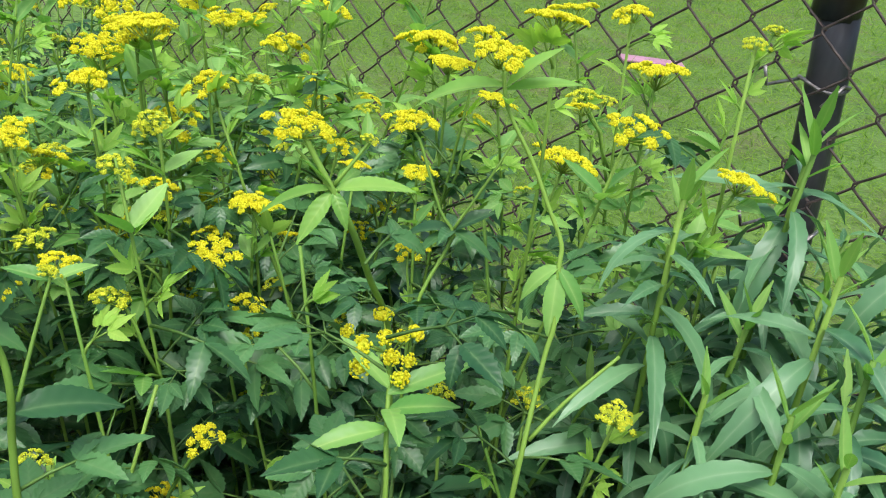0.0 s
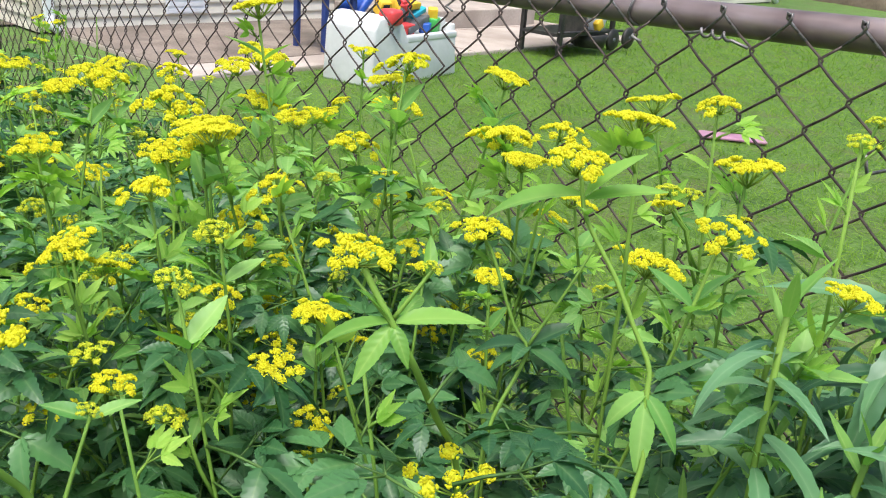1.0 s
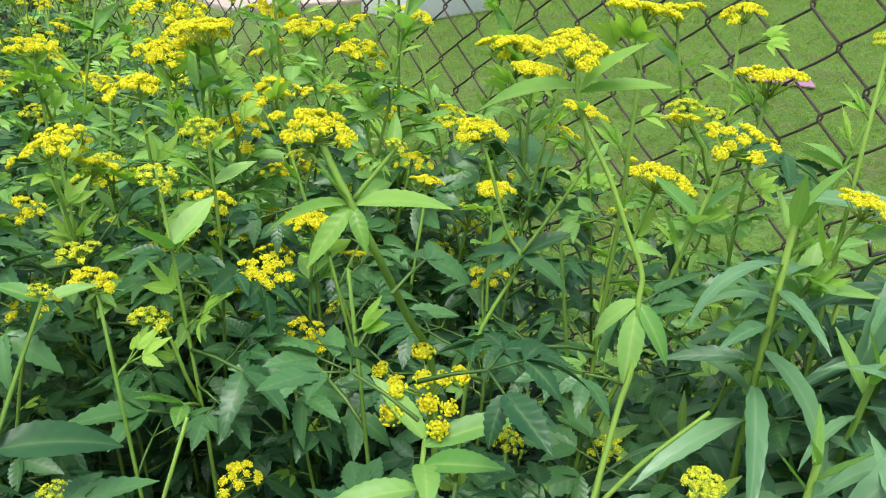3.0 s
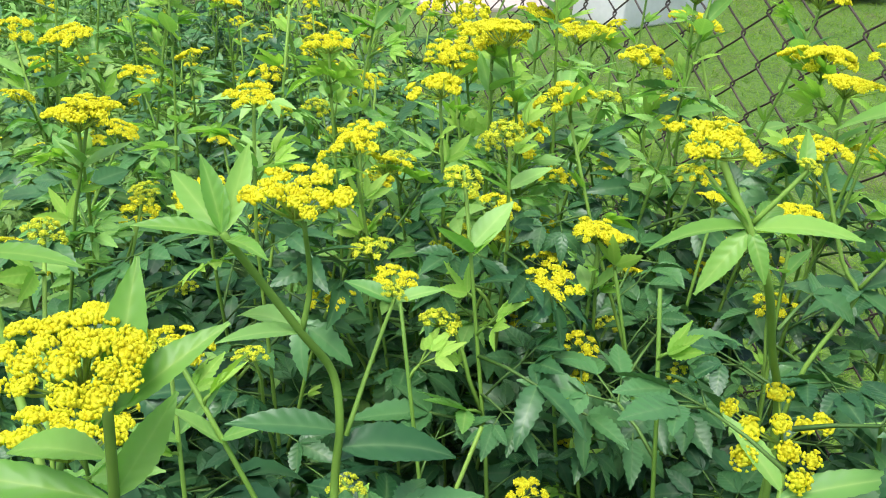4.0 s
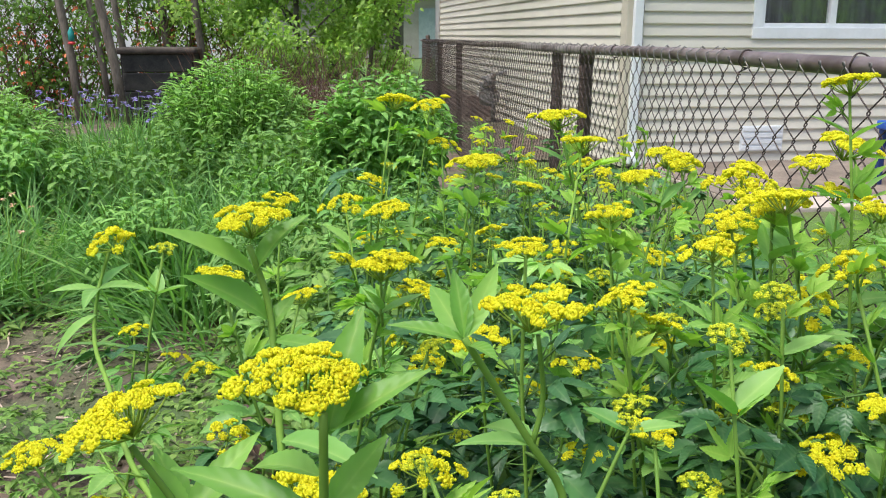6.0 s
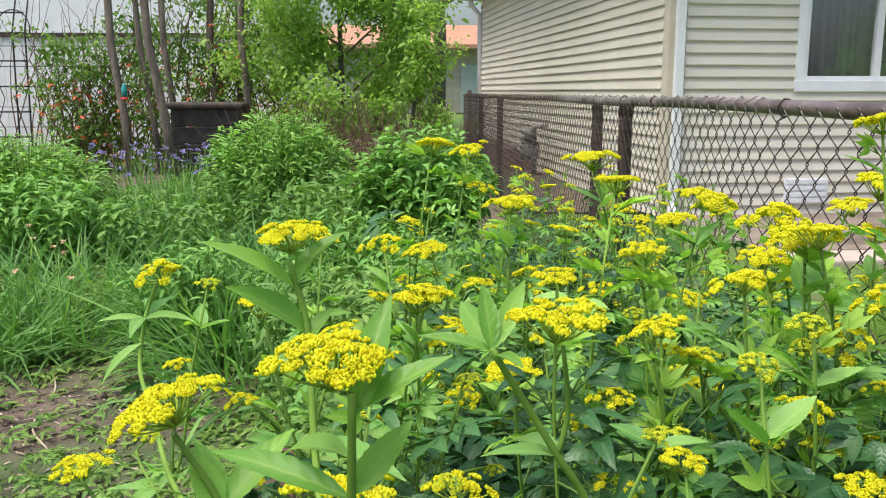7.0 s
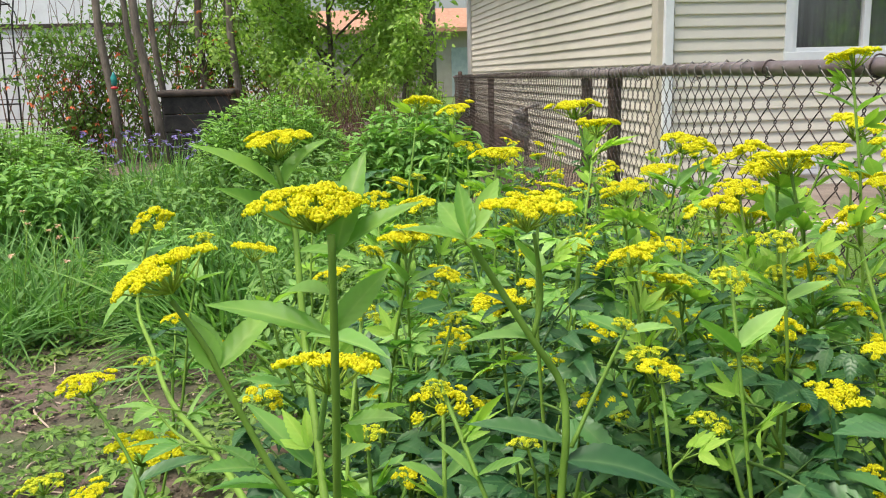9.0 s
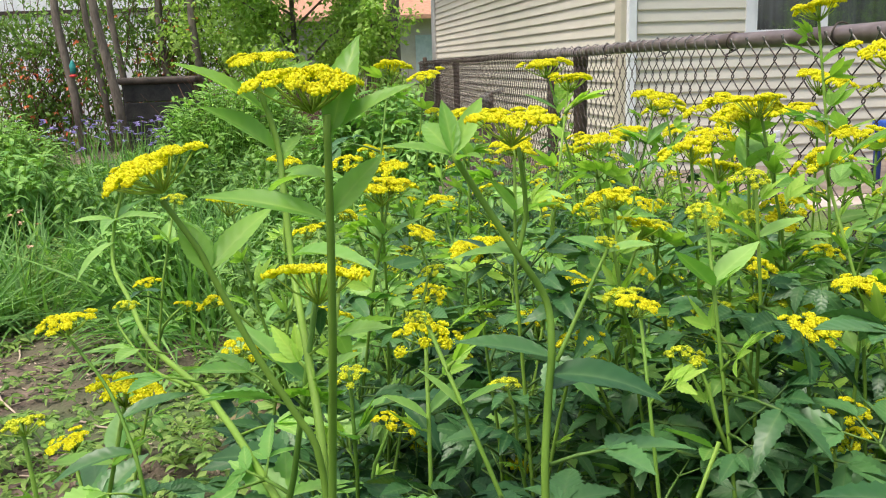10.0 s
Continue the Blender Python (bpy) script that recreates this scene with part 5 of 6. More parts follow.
LANCE_SHAPES = [lance_blade() for k in range(12)]
LANCES = [Heap().add(*q).mesh("leaf", [LANCE]) for q in LANCE_SHAPES]
TIPS = [Heap().add(*blade(0.042, 0.0085, 9, 0.02, 0.45, uni(-.3, .6), 0.4)).mesh("tip_leaf", [LANCE_TIP]) for k in range(4)]


def goldenrod(x, y, z, joined=False):
    base = Vector((x + uni(-.03, .03), y + uni(-.03, .03), soil_height(x, y) - 0.01))
    t = thing("goldenrod", "leafy goldenrod stem with long narrow green leaves", "plant", Matrix.Translation(base), "goldenrod clump by the post")
    pts = arc(Vector(), Vector((x, y, z)) - base, (uni(-.02, .02), uni(-.02, .02), 0), 9)
    part("stem", Heap().add(*tube(pts, [0.0042 - 0.0022 * i / 9 for i in range(10)], 6)).mesh("stem", [STEM]), t)
    az = uni(0, 6)
    mass = Heap()
    count = 64
    for i in range(count):
        u = 0.15 + 0.85 * (i / (count - 1)) ** 0.6
        k = min(8, int(u * 9))
        p = pts[k].lerp(pts[k + 1], u * 9 - k)
        az += 2.4
        up = 0.38 + 1.2 * max(0, u - 0.95) / 0.05
        young = u > 0.97
        m = aim(p, (math.cos(az), math.sin(az), up + uni(-.2, .25)), uni(-.35, .35), uni(0.7, 1.25) * (1 if u < 0.85 else 0.85))
        if joined:
            mass.add(*rng.choice(LANCE_SHAPES), m @ Matrix.Scale(0.6 if young else 1.0, 4))
        else:
            part("tip_leaf" if young else "leaf", rng.choice(TIPS if young else LANCES), t, m)
    if joined:
        part("foliage", mass.mesh("foliage", [LANCE_MASS]), t)["kind"] = "stuff"


NEAR_RODS = ((0.158, 1.111, 0.958), (0.203, 1.186, 0.991), (0.262, 1.121, 0.941), (0.279, 1.059, 0.879), (0.216, 1.128, 0.889), (0.298, 1.103, 0.909), (0.316, 1.051, 0.871), (0.226, 1.066, 0.859))
RODS = ((0.117, 1.198, 0.921), (0.196, 1.198, 0.995), (0.235, 1.198, 0.916), (0.243, 1.198, 0.785), (0.131, 1.198, 0.826), (0.282, 1.234, 0.97), (0.075, 1.27, 0.853), (0.147, 1.297, 0.889), (0.318, 1.189, 0.943), (0.183, 1.144, 0.781), (0.282, 1.153, 0.844), (0.354, 1.261, 0.979), (0.102, 1.144, 0.763))
for gx, gy, gz in NEAR_RODS + RODS:
    goldenrod(gx, gy, gz)
for gx, gy, gz in ((0.13, 1.32, 0.76), (0.26, 1.4, 0.87), (0.4, 1.26, 0.9), (0.2, 1.38, 0.89), (0.15, 1.42, 0.85), (0.18, 1.32, 0.85), (0.23, 1.33, 0.83), (0.0, 1.36, 0.72), (0.05, 1.3, 0.66), (0.11, 1.24, 0.62), (0.17, 1.26, 0.64), (0.23, 1.25, 0.62), (0.29, 1.28, 0.7), (0.14, 1.38, 0.7), (0.3, 1.36, 0.84), (0.36, 1.24, 0.76), (0.26, 1.16, 0.62), (0.18, 1.14, 0.58), (0.1, 1.15, 0.6), (0.33, 1.3, 0.88), (0.12, 1.33, 0.84)):
    goldenrod(gx, gy - 0.05, gz, True)

# ---- mounds, grasses and weeds of the garden behind ----


def mound(name, label, cx, cy, rx, ry, h, stems, mat, L=0.10, W=0.022, per=22, lean=0.5, n=5, top_only=0.35):
    g = soil_height(cx, cy)
    t = thing(name, label, "plant", Matrix.Translation((cx, cy, g)))
    hs, hl = Heap(), Heap()
    tpl = [blade(L * uni(.8, 1.1), W * uni(.9, 1.15), n, 0, uni(.2, .5), uni(.3, 1.0), 0.4, uni(-.4, .4)) for i in range(6)]
    for s in range(stems):
        r, a = math.sqrt(uni(0, 1)), uni(0, 6.28)
        foot = Vector((0.45 * rx * r * math.cos(a), 0.45 * ry * r * math.sin(a), -0.02))
        tip = Vector((rx * r * math.cos(a), ry * r * math.sin(a), h * (1 - 0.4 * r ** 2.5) * uni(0.88, 1.05)))
        pts = arc(foot, tip, (0, 0, 0.05 * h), 5)
        hs.add(*tube(pts, [0.004, 0.0035, 0.003, 0.003, 0.002, 0.002], 4, False))
        az = uni(0, 6)
        for i in range(per):
            u = top_only * 0.5 + (1 - top_only * 0.5) * (i + 0.5) / per
            k = min(4, int(u * 5))
            p = pts[k].lerp(pts[k + 1], u * 5 - k)
            az += 2.4
            d = (math.cos(az), math.sin(az), 0.05 + 1.1 * max(0, u - 0.7) / 0.3 + uni(-.2, .2))
            hl.add(*rng.choice(tpl), aim(p, d, uni(-.4, .4), uni(.75, 1.2)))
    part("stalk_mass", hs.mesh("stalk_mass", [STEM]), t)["kind"] = "stuff"
    part("foliage", hl.mesh("foliage", [mat]), t)["kind"] = "stuff"
    return t


STRAPS = [Heap().add(*blade(1.0, 0.026 * uni(.8, 1.3), 9, 0, 0.5, uni(0.3, 1.5), 0.3, uni(-.6, .6))).mesh("strap_leaf", [STRAP]) for k in range(10)]


def tuft(name, label, cx, cy, r, h, blades, mat, width=0.008, bend=0.6, flowers=None):
    g = soil_height(cx, cy)
    hl = Heap()
    for i in range(blades):
        a, q = uni(0, 6.28), r * math.sqrt(uni(0, 1))
        p = Vector((q * math.cos(a), q * math.sin(a), 0))
        L = h * uni(0.7, 1.15)
        out = Vector((math.cos(a), math.sin(a), 0)) * (q / r) * bend + Vector((uni(-.2, .2), uni(-.2, .2), 1))
        hl.add(*blade(L, width * uni(.9, 1.5), 5, 0, 0.5, uni(0.1, 1.1) * bend * 1.6, 0.3, uni(-.8, .8)), aim(p, out, uni(-1.5, 1.5)))
    t = thing(name, label, "plant", Matrix.Translation((cx, cy, g)))
    part("foliage", hl.mesh("foliage", [mat]), t)["kind"] = "stuff"
    for i in range(30):
        a, q = uni(0, 6.28), r * math.sqrt(uni(0.1, 1))
        out = Vector((math.cos(a), math.sin(a), 0)) * (q / r) * bend + Vector((uni(-.2, .2), uni(-.2, .2), 1))
        part("strap_leaf", rng.choice(STRAPS), t, aim((q * math.cos(a), q * math.sin(a), 0), out, uni(-1.5, 1.5), h * uni(.85, 1.25)))
    if flowers:
        for k in range(flowers[0]):
            a = uni(0, 6.28)
            p = Vector((uni(-r, r) * 1.1, uni(-r, r) * 1.1, 0))
            q = p + Vector((uni(-.08, .08), uni(-.08, .08), h * uni(0.7, 1.0)))
            hh = Heap().add(*tube(arc(p, q, (0, 0, 0.02), 4), 0.002, 4), slot=1)
            for j in range(9):
                hh.add(*blade(flowers[2], flowers[2] * 0.57, 4, 0, 0.4, 0.3), aim(q, (math.cos(j * 2.4), math.sin(j * 2.4), uni(-.1, 1.2))))
            part("flower", hh.mesh("flower", [flowers[1], STEM]), t)
    return t


mound("phlox_mound", "dense bright green mound of lance-leaved phlox", -5.7, -0.25, 0.62, 0.55, 0.86, 300, MOUND, 0.088, 0.019)
mound("broad_leaved_mound", "dark green mound of broad-leaved perennials by the fence", -4.3, 0.72, 0.5, 0.42, 0.82, 200, MOUND_B, 0.09, 0.032, 20)
mound("phlox_mound", "dense bright green mound of lance-leaved phlox", -5.1, -1.75, 0.6, 0.55, 0.72, 290, MOUND, 0.085, 0.019)
mound("phlox_mound", "dense bright green mound of lance-leaved phlox", -4.3, -1.3, 0.45, 0.42, 0.55, 100, MOUND_B, 0.09, 0.026)
for i in range(22):
    mound("aster_mound", "low leafy aster mound at the edge of the soil", uni(-3.9, -1.75), uni(0.0, 1.35), uni(.22, .34), uni(.22, .34), uni(.26, .46), 50, ASTER, uni(.05, .07), uni(.012, .018), 20)
for i in range(7):
    tuft("grass_clump", "arching clump of narrow strap-like green leaves", uni(-4.0, -2.4), uni(-0.1, 0.9), uni(.16, .24), uni(.42, .52), 150, BLADE, 0.009, 0.7)
mound("aster_mound", "low leafy aster mound at the edge of the soil", -2.9, -0.15, 0.34, 0.3, 0.42, 60, MOUND_B, 0.065, 0.015)
mound("aster_mound", "low leafy aster mound at the edge of the soil", -3.4, 0.35, 0.4, 0.4, 0.5, 60, MOUND_B, 0.07, 0.018)
mound("aster_mound", "low leafy aster mound at the edge of the soil", -2.6, 0.6, 0.35, 0.35, 0.42, 50, MOUND_B, 0.07, 0.02)
for cx, cy, r, hgt, nb in ((-4.1, -0.35, .4, .50, 330), (-3.6, -0.8, .34, .50, 300), (-3.25, -1.2, .28, .5, 260), (-3.0, -0.62, .22, .36, 170), (-4.6, -0.9, .4, .52, 260), (-4.9, 0.1, .4, .5, 240), (-3.5, -0.3, .3, .42, 200), (-2.95, -0.1, .22, .42, 200), (-3.2, 0.05, .28, .44, 220), (-2.75, -0.95, .2, .40, 170)):
    tuft("grass_clump", "arching clump of narrow strap-like green leaves", cx, cy, r, hgt, nb, BLADE, 0.009, 0.8)
for i in range(8):
    mound("aster_mound", "low leafy aster mound at the edge of the soil", uni(-5.4, -3.4), uni(-2.2, 0.3), uni(.28, .42), uni(.28, .42), uni(.4, .58), 44, ASTER, uni(.06, .09), uni(.02, .03), 16)
for cx, cy in ((-6.2, -1.0), (-5.7, -1.25), (-6.6, -0.75), (-6.5, -1.6), (-7.2, -1.2), (-4.9, -0.5), (-4.4, 0.15), (-6.9, 0.2), (-7.6, -0.4)):
    mound("border_plant", "low leafy green border plant among the perennials", cx, cy, 0.36, 0.34, uni(.24, .34), 46, MOUND_B, uni(.06, .08), uni(.016, .022), 16)
tuft("faded_flower_clump", "grassy clump with faded pink flower heads", -2.95, -0.80, 0.2, 0.46, 200, BLADE, 0.006, 0.7, (14, PINK, 0.016))
tuft("purple_flower_clump", "clump of small purple-blue flowers", -6.2, -1.35, 0.6, 0.6, 200, BLADE, 0.01, 0.5, (80, PURPLE, 0.028))
tuft("purple_flower_clump", "clump of small purple-blue flowers", -5.6, -0.95, 0.3, 0.56, 120, BLADE, 0.01, 0.5, (14, PURPLE, 0.028))
bz = thing("bronze_seedling", "young bronze-leaved plant among the weeds", "plant", Matrix.Translation((-1.25, 0.42, soil_height(-1.25, 0.42))))
for i in range(14):
    part("leaf", Heap().add(*blade(0.09, 0.03, 7, 0.04, 0.4, 0.5)).mesh("leaf", [BURGUNDY]), bz, aim((0, 0, 0.12 + 0.012 * i), (math.cos(i * 2.4), math.sin(i * 2.4), 0.5)))

weeds = Heap()
tplw = [blade(0.026 * uni(.7, 1.3), 0.012 * uni(.7, 1.2), 4, 0, .3, .5) for i in range(6)]
dice = np.random.default_rng(5)
at, way = [], []
for i in range(32000):
    wx, wy = -4.4 + 6.2 * uni(0, 1) ** 1.25, 1.47 - 4.6 * uni(0, 1) ** 1.3
    bare = math.hypot((wx + 2.15) / 0.62, (wy + 0.38) / 0.46) + 0.5 * noise.noise((wx * 2.3, wy * 2.3, 9))
    if bare < 1.0 and uni(0, 1) > 0.35:
        continue
    clump = 0.5 + noise.noise((wx * 5, wy * 5, 4))
    z = soil_height(wx, wy) + uni(0.0, 0.11) * min(1, max(0.2, bare - 0.8)) * (0.5 + clump)
    a = uni(0, 6.28)
    for j in range(3):
        at.append((wx, wy, z))
        way.append((math.cos(a + 2.1 * j), math.sin(a + 2.1 * j), uni(0, .9)))
N = len(at)
weeds.scatter(tplw, np.array(at), np.array(way), dice.uniform(-.5, .5, N), dice.uniform(.6, 1.6, N), dice.integers(0, 6, N))
thing("weeds", "low green weeds spreading over the garden soil", "weeds", kind="stuff", me=weeds.mesh("weeds", [WEED]))
clods = Heap()
for i in range(2600):
    wx, wy = uni(-3.3, -1.0), uni(-1.3, 0.2)
    s = 0.003 + 0.009 * uni(0, 1) ** 3
    v8 = [(q[0] * s * uni(.6, 1.3), q[1] * s * uni(.6, 1.3), q[2] * s * uni(.5, 1)) for q in ((1, 0, 0), (0, 1, 0), (-1, 0, 0), (0, -1, 0), (0, 0, 1), (0, 0, -1))]
    clods.add(v8, [(0, 1, 4), (1, 2, 4), (2, 3, 4), (3, 0, 4), (1, 0, 5), (2, 1, 5), (3, 2, 5), (0, 3, 5)], pose(wx, wy, soil_height(wx, wy) + s * .3, 0, 0, uni(0, 90)))
thing("soil_clods", "small crumbly clods lying on the bare soil", "clods", kind="stuff", me=clods.mesh("soil_clods", [SOIL], False))
for sx, sy, turn, L in ((-2.05, -0.42, 28, 0.30), (-2.3, -0.2, -35, 0.2), (-1.85, -0.12, 70, 0.16), (-2.5, -0.55, 10, 0.24), (-1.7, -0.3, -10, 0.14)):
    line = [(L * (u - 0.5), 0.012 * math.sin(u * 5 + turn), 0.006 + 0.01 * u * (1 - u)) for u in np.linspace(0, 1, 7)]
    thing("dry_stick", "thin dry pale-brown stick lying on the bare soil", "stick", pose(sx, sy, soil_height(sx, sy), 0, 0, turn), me=Heap().add(*tube(line, [0.004, 0.004, 0.0036, 0.0034, 0.003, 0.0026, 0.002], 6)).mesh("dry_stick", [CHIP]))
chips = Heap()
for i in range(2200):
    wx, wy = uni(-3.2, 0.3), uni(-1.3, 1.4)
    L = uni(.004, .016)
    chips.add(*boxed(-L, L, -.0025, .0025, -.001, .001), pose(wx, wy, soil_height(wx, wy) + .004, uni(-15, 15), uni(-15, 15), uni(0, 180)))
thing("litter", "dry pale stalks and bark chips scattered on the soil", "litter", kind="stuff", me=chips.mesh("litter", [CHIP], False))
tplg = [blade(0.042 * uni(.7, 1.3), 0.0034, 2, 0, .3, uni(.1, 0.9)) for i in range(6)]
N = 210000
gy = 1.46 + 11.0 * dice.random(N) ** 2.0
gx = 1.3 - (4.0 + 0.95 * (gy - 1.46)) * dice.random(N)
near_wall = (gx < -6.95 - 0.087 * (gy - 2.8) + 2.07) & (gy > 2.75) & (gy < 8.2) | (gx < -6.8 - 0.087 * (gy - 2.8)) & (gy > 2.0)
gx, gy = gx[~near_wall], gy[~near_wall]
N = len(gx)
grass = Heap().scatter(tplg, np.stack([gx, gy, np.zeros(N)], 1), np.stack([dice.uniform(-.8, .8, N), dice.uniform(-.8, .8, N), np.ones(N)], 1),
                       dice.uniform(-.8, .8, N), dice.uniform(.7, 1.3, N) * (0.9 + 0.12 * np.maximum(0, gy - 3)), dice.integers(0, 6, N))
thing("lawn_grass", "short green blades of the mown lawn", "grass", kind="stuff", me=grass.mesh("lawn_grass", [LAWN_BLADE]))

# ---- shrubs, poles and buildings at the far end ----


def tree(name, label, x, y, trunk_r, height, spread, leaves, leaf_mat, leaf=0.07, limbs=9, seed=1, crown_low=0.25, lean=(0, 0)):
    r = random.Random(seed)
    t = thing(name, label, "shrub" if trunk_r < 0.08 else "tree", Matrix.Translation((x, y, 0)))
    ht, hl, ends = Heap(), Heap(), []
    top = Vector((lean[0], lean[1], height * 0.9))
    ht.add(*tube([Vector((0, 0, -0.1)), top * 0.35 + Vector((r.uniform(-.1, .1), r.uniform(-.1, .1), 0)), top * 0.7, top], [trunk_r, trunk_r * .75, trunk_r * .45, trunk_r * .1], 8))
    for i in range(limbs):
        u = crown_low + (0.95 - crown_low) * i / limbs
        p = top * u
        a = i * 2.4 + r.uniform(-.4, .4)
        e = p + Vector((math.cos(a) * spread * (1.05 - 0.6 * u), math.sin(a) * spread * (1.05 - 0.6 * u), height * r.uniform(.08, .25)))
        mid2 = p.lerp(e, .5) + Vector((0, 0, r.uniform(0, .15)))
        ht.add(*tube([p, mid2, e], [trunk_r * .35, trunk_r * .22, trunk_r * .05], 5))
        ends.append((p.lerp(e, .3), e))
        for j in range(3):
            q = p.lerp(e, r.uniform(.35, .8))
            e2 = q + Vector((r.uniform(-1, 1), r.uniform(-1, 1), r.uniform(0, 1))) * spread * .4
            ht.add(*tube([q, e2], [trunk_r * .14, trunk_r * .04], 4))
            ends.append((q, e2))
    tp = [blade(leaf * r.uniform(.7, 1.2), leaf * .5, 3, 0, .3, r.uniform(.2, .8)) for i in range(6)]
    for i in range(leaves):
        a, b = r.choice(ends)
        p = a.lerp(b, r.uniform(.2, 1.1)) + Vector((r.gauss(0, .11), r.gauss(0, .11), r.gauss(0, .11))) * spread
        hl.add(*r.choice(tp), aim(p, (r.uniform(-1, 1), r.uniform(-1, 1), r.uniform(-.6, .5)), r.uniform(-1, 1), r.uniform(.7, 1.3)))
    part("trunk", ht.mesh("trunk", [BARK]), t)
    part("crown", hl.mesh("crown", [leaf_mat]), t)["kind"] = "stuff"
    return t


tree("serviceberry_shrub", "tall light green leafy shrub with thin limbs", -10.6, -0.2, 0.05, 3.6, 1.3, 25000, SHRUB, 0.068, 15, 3, 0.12)
tree("serviceberry_shrub", "tall light green leafy shrub with thin limbs", -9.9, 0.75, 0.035, 2.1, 0.65, 6000, SHRUB, 0.068, 11, 4, 0.1)
tree("serviceberry_shrub", "tall light green leafy shrub with thin limbs", -11.8, -1.6, 0.04, 2.8, 0.9, 1800, SHRUB, 0.08, 10, 5, 0.12)
tree("street_tree", "large dark-limbed tree behind the shrubs", -21.0, -0.2, 0.15, 9.0, 4.0, 7000, SHRUB, 0.16, 12, 6, 0.3, (0.8, 1.4))
tree("street_tree", "large dark-limbed tree behind the shrubs", -27.0, 1.5, 0.25, 9.0, 4.5, 4000, SHRUB, 0.18, 12, 8, 0.4)
for tx, ty, lx, ly, r in ((-9.2, -1.9, 0.1, -0.35, 0.06), (-10.0, -2.62, 0.0, -0.25, 0.06), (-10.3, -2.35, 0.1, -0.3, 0.045), (-10.4, -2.15, 0.05, -0.2, 0.05), (-10.8, -1.8, 0, 0.0, 0.06), (-10.2, -1.25, 0, -0.1, 0.055), (-11.2, -1.6, 0, 0.1, 0.04)):
    thing("pole", "weathered leaning wooden arbour pole", "pole", Matrix.Translation((tx, ty, 0)), "arbour poles", me=Heap().add(*tube([(0, 0, -0.05), (lx * .25, ly * .3 + r * .5, 0.8), (lx * .5 + .02, ly * .5 - r * .3, 1.6), (lx * .8, ly * .72 + r * .4, 2.5), (lx, ly, 3.4)], [r * .85, r * .82, r * .75, r * .72, r * .62], 9)).mesh("pole", [BARK]))
for vx, vy, w, hgt, nl, sd in ((-10.6, -3.2, 0.45, 1.7, 4600, 21), (-10.9, -2.0, 0.6, 2.5, 5200, 22), (-11.4, -1.2, 0.5, 1.8, 1400, 23)):
    r = random.Random(sd)
    t = thing("climbing_vine", "tangled climbing honeysuckle with coral flowers", "vine", Matrix.Translation((vx, vy, 0)))
    hs, hl, hf = Heap(), Heap(), Heap()
    for i in range(34):
        p = Vector((r.uniform(-.3, .3), r.uniform(-w, w), 0))
        pts = [p]
        for k in range(6):
            p = p + Vector((r.uniform(-.15, .15), r.uniform(-.25, .25), hgt / 6 * r.uniform(.7, 1.2)))
            pts.append(p)
        hs.add(*tube(pts, [.012, .01, .008, .007, .006, .005, .003], 4, False))
        spots = [r.choice(pts[1:]) + Vector((0, r.gauss(0, .1), r.gauss(0, .1))) for k in range(4)]
        for k in range(nl // 34):
            q = spots[k % 4] + Vector((r.gauss(0, .09), r.gauss(0, .10), r.gauss(0, .08)))
            hl.add(*blade(.07, .034, 3, 0, .3, .5), aim(q, (r.uniform(-1, 1), r.uniform(-1, 1), r.uniform(-.5, .4)), r.uniform(-1, 1), r.uniform(.6, 1.3)))
        for k in range(3):
            q = r.choice(pts[1:5]) + Vector((r.gauss(0.1, .12), r.gauss(0, .2), r.gauss(0, .12)))
            for j in range(6):
                hf.add(*blade(.06, .026, 3, 0, .3, .3), aim(q, (math.cos(j), math.sin(j), r.uniform(-.6, .6))))
    part("stalk_mass", hs.mesh("stalk_mass", [BROWN_TWIG]), t)["kind"] = "stuff"
    part("foliage", hl.mesh("foliage", [VINE]), t)["kind"] = "stuff"
    part("bloom_mass", hf.mesh("bloom_mass", [CORAL]), t)["kind"] = "stuff"
brush = Heap()
for i in range(700):
    p = Vector((uni(-9.6, -8.2), uni(-1.0, 0.9), 0.1))
    q = p + Vector((uni(-.5, .5), uni(-.5, .5), uni(.2, .95)))
    brush.add(*tube([p, p.lerp(q, .5) + Vector((uni(-.1, .1), uni(-.1, .1), 0)), q], [.006, .004, .002], 4, False))
thing("brush_pile", "heap of dry reddish-brown twigs", "brush pile", kind="stuff", me=brush.mesh("brush_pile", [BROWN_TWIG]))
bench = thing("wooden_bin", "weathered dark wooden compost bin beneath the poles", "bin", pose(-9.9, -1.65, 0, 0, 0, 5))
for i in range(4):
    part("plank", box_mesh("plank", BLACK, 0.38, 0.42, -0.36, 0.36, 0.1 + 0.2 * i, 0.292 + 0.2 * i, bevel=0.01), bench)
for yy in (-0.36, 0.36):
    part("side", box_mesh("side", BLACK, -0.4, 0.38, yy - 0.02, yy + 0.02, 0.05, 0.89), bench)
part("lid", Heap().add(*rounded((-0.44, 0.47, -0.42, 0.42, 0.89, 0.96), 0.03)).mesh("lid", [DARKWOOD]), bench)
feeder = thing("glass_feeder", "teal glass bird feeder hanging from a pole", "bird feeder", Matrix.Translation((-9.9, -2.62, 1.02)) @ Matrix.Scale(0.6, 4))
part("bottle", Heap().add(*lathe([(.02, 0), (.055, .03), (.06, .16), (.03, .22), (.02, .26)], 12)).mesh("bottle", [TEAL]), feeder)
part("tray", Heap().add(*lathe([(.03, -.06), (.07, -.05), (.07, -.02), (.02, 0)], 12)).mesh("tray", [RED]), feeder)
trel = thing("iron_trellis", "black wrought-iron trellis against the white fence", "trellis", pose(-12.2, -4.86, 0, 0, 0, 0))
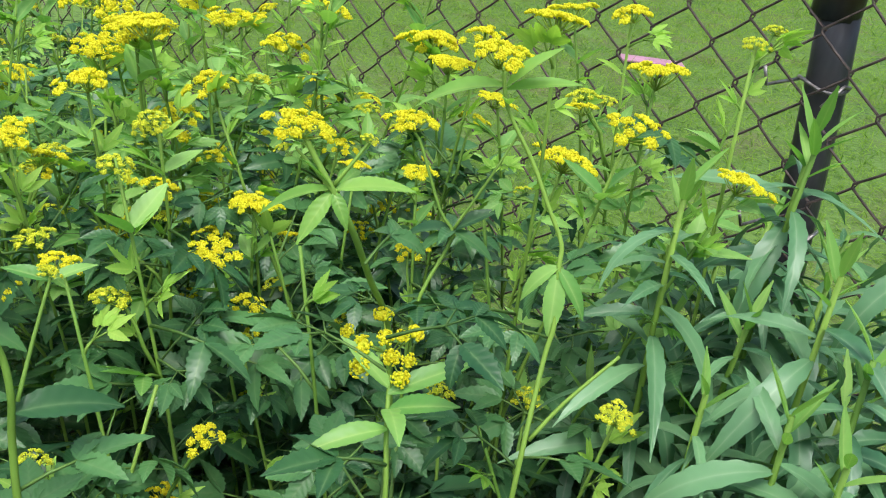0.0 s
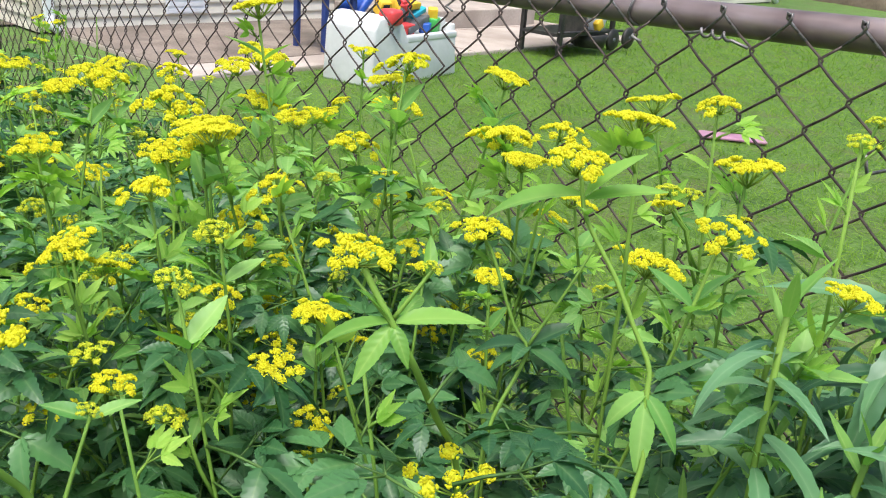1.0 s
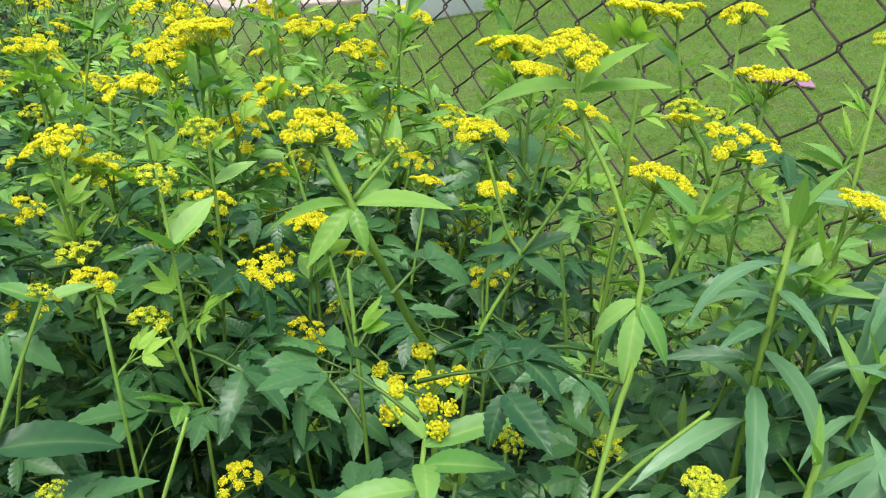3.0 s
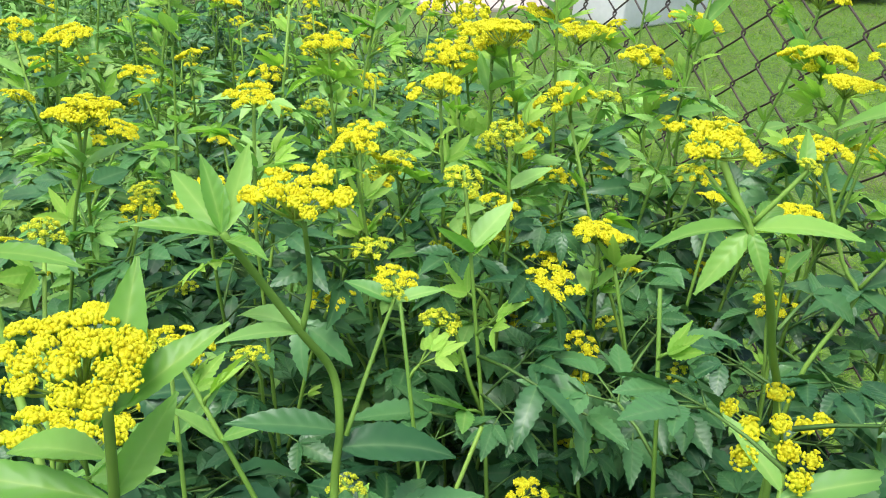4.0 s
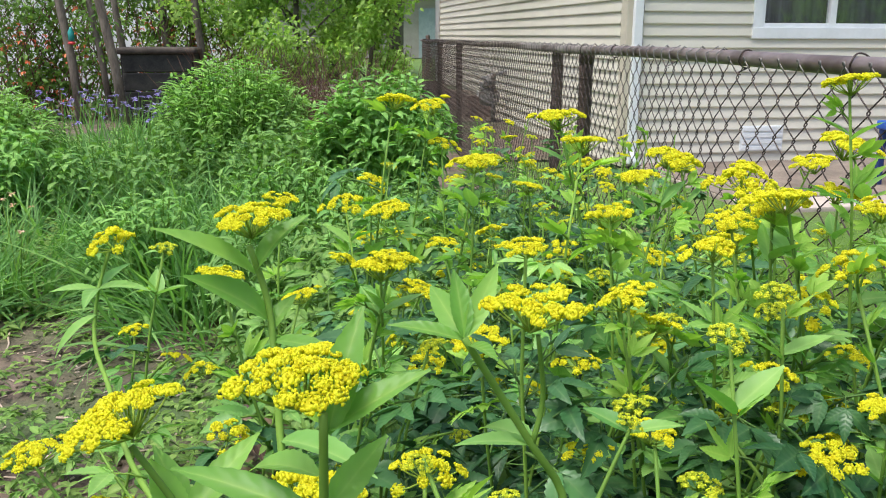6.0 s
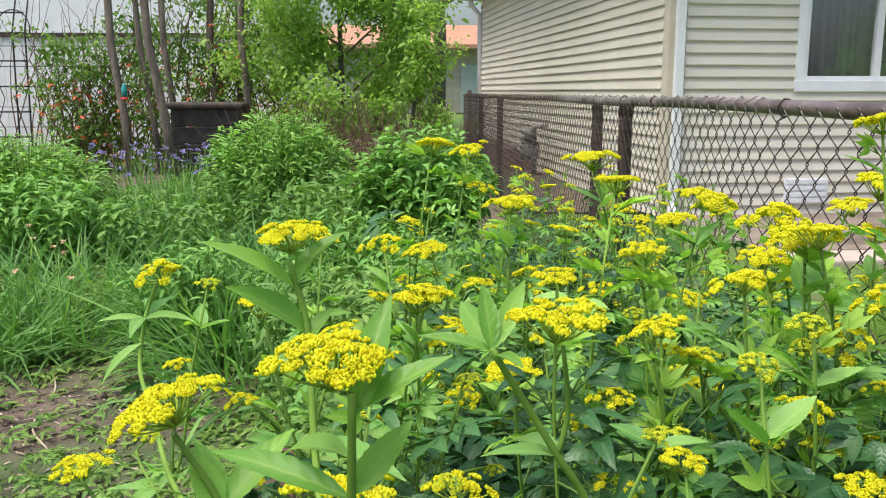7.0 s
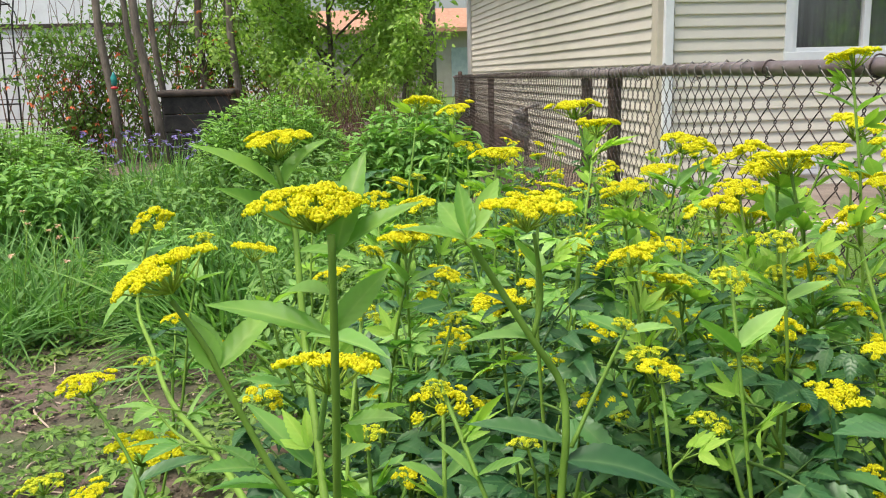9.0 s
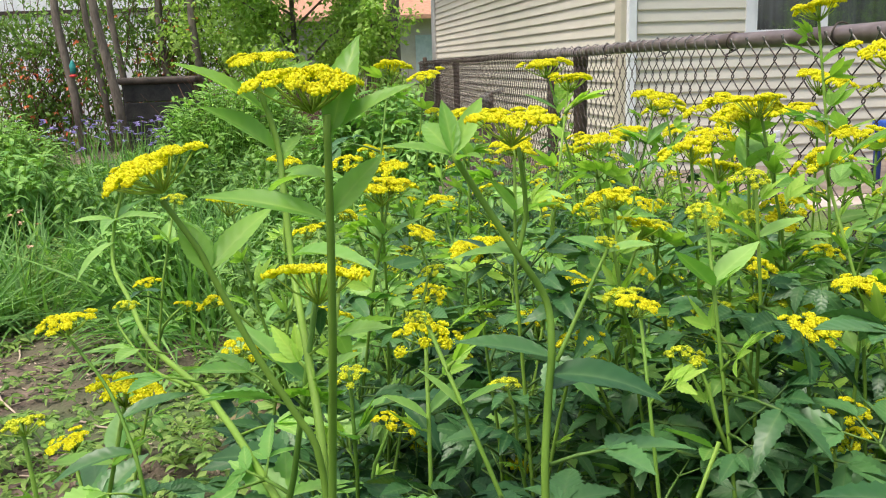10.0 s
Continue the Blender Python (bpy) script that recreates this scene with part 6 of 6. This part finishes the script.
for yy in (-0.30, 0.0, 0.17):
    part("upright", Heap().add(*tube([(0, yy, 0), (0, yy + 0.03, 1.9), (0, yy + 0.12, 2.4)], .012, 6)).mesh("upright", [BLACK]), trel)
for zz in (0.45, 0.80, 1.15, 1.50, 1.88, 2.15):
    part("crossbar", Heap().add(*tube([(0, -0.30, zz), (0, 0.2, zz)], .012, 6)).mesh("crossbar", [BLACK]), trel)
part("scroll", Heap().add(*tube([(0.0, 0.05 + 0.22 * math.sin(a), 1.95 + 0.24 * math.cos(a)) for a in np.linspace(-1.2, 2.2, 14)], .009, 6)).mesh("scroll", [BLACK]), trel)
grid = thing("wire_lattice", "thin dark wire lattice for climbers on the white fence", "trellis", pose(-13.2, -4.3, 0))
for k in range(8):
    part("wire", Heap().add(*tube([(0, -1.3 + 0.32 * k, 0), (0, -1.3 + 0.32 * k, 1.85)], .006, 5)).mesh("wire", [BLACK]), grid)
for k in range(6):
    part("wire", Heap().add(*tube([(0.01, -1.3, 0.25 + 0.3 * k), (0.01, 0.94, 0.25 + 0.3 * k)], .006, 5)).mesh("wire", [BLACK]), grid)
twigs = Heap()
for i in range(44):
    p = Vector((-12.3 + uni(-.2, .2), uni(-5.2, -2.9), 0))
    pts = [p]
    for k in range(5):
        p = p + Vector((uni(-.1, .1), uni(-.25, .25), uni(.25, .6)))
        pts.append(p)
    twigs.add(*tube(pts, [.012, .01, .008, .006, .005, .003], 4, False))
thing("bare_vine", "bare brown vine stems climbing the white fence", "vine", kind="stuff", me=twigs.mesh("bare_vine", [BROWN_TWIG]))

wf = thing("white_fence", "white painted board fence with a dark top rail", "fence", Matrix.Translation((-13.5, 0, 0)))
bd = box_mesh("board", WHITE, 0, 0.03, -0.148, 0.148, -0.05, 1.9, bevel=0.004)
for i in range(32):
    part("board", bd, wf, Matrix.Translation((0, -10.5 + 0.3 * i, 0)))
part("top_rail", box_mesh("top_rail", DARKWOOD, -0.03, 0.07, -10.7, -1.0, 1.9, 1.96), wf)
garage = thing("white_building", "tall plain white building behind the fence", "building", Matrix.Translation((-17.5, 0, 0)))
part("wall", box_mesh("wall", WHITE, -5, 0, -22, -1.6, -0.1, 5.5), garage)
part("roof", box_mesh("roof", TAN, -5.4, 0.4, -22.4, -1.2, 5.5, 5.8), garage)
far = thing("far_house", "tan house with an orange shingle roof across the street", "house", pose(-44, 3.0, 0))
part("wall", box_mesh("wall", TAN, -6, 0, -9, 9, 0, 3.2), far)
fw2 = part("window", box_mesh("window", WHITE, 0.0, 0.06, -3.4, -2.0, 1.5, 2.7), far)
part("pane", box_mesh("pane", DARK, 0.06, 0.09, -3.25, -2.15, 1.65, 2.55), fw2)
part("garage_door", box_mesh("garage_door", GREY_BOX, 0.0, 0.08, 0.2, 4.5, 0, 2.4), far)
part("roof", Heap().add([(0.8, -10, 3.35), (0.8, 10, 3.35), (-4, 10, 4.6), (-4, -10, 4.6), (-8, 10, 3.3), (-8, -10, 3.3), (0.8, -10, 3.15), (0.8, 10, 3.15)], [(0, 1, 2, 3), (3, 2, 4, 5), (6, 7, 1, 0), (0, 3, 5), (1, 4, 2)]).mesh("roof", [ROOF], False), far)
# hedge that closes the far side of the lawn
for mx, my in ((-8.2, 18.9), (-6.8, 19.0), (-5.2, 19.2)):
    mound("bed_shrub", "rounded green shrub behind the raised bed", mx, my, 0.8, 0.6, 1.1, 60, MOUND_B, 0.14, 0.05, 14)
for hx, hy, sd in ((-9, 21, 31), (-5, 22, 32), (-1, 22, 33), (3, 20, 34), (6, 16, 35), (13, 9, 36), (15, 4, 37)):
    tree("boundary_tree", "leafy green tree at the end of the yard", hx, hy, 0.12, 4.5, 2.2, 2500, SHRUB, 0.14, 10, sd, 0.1)
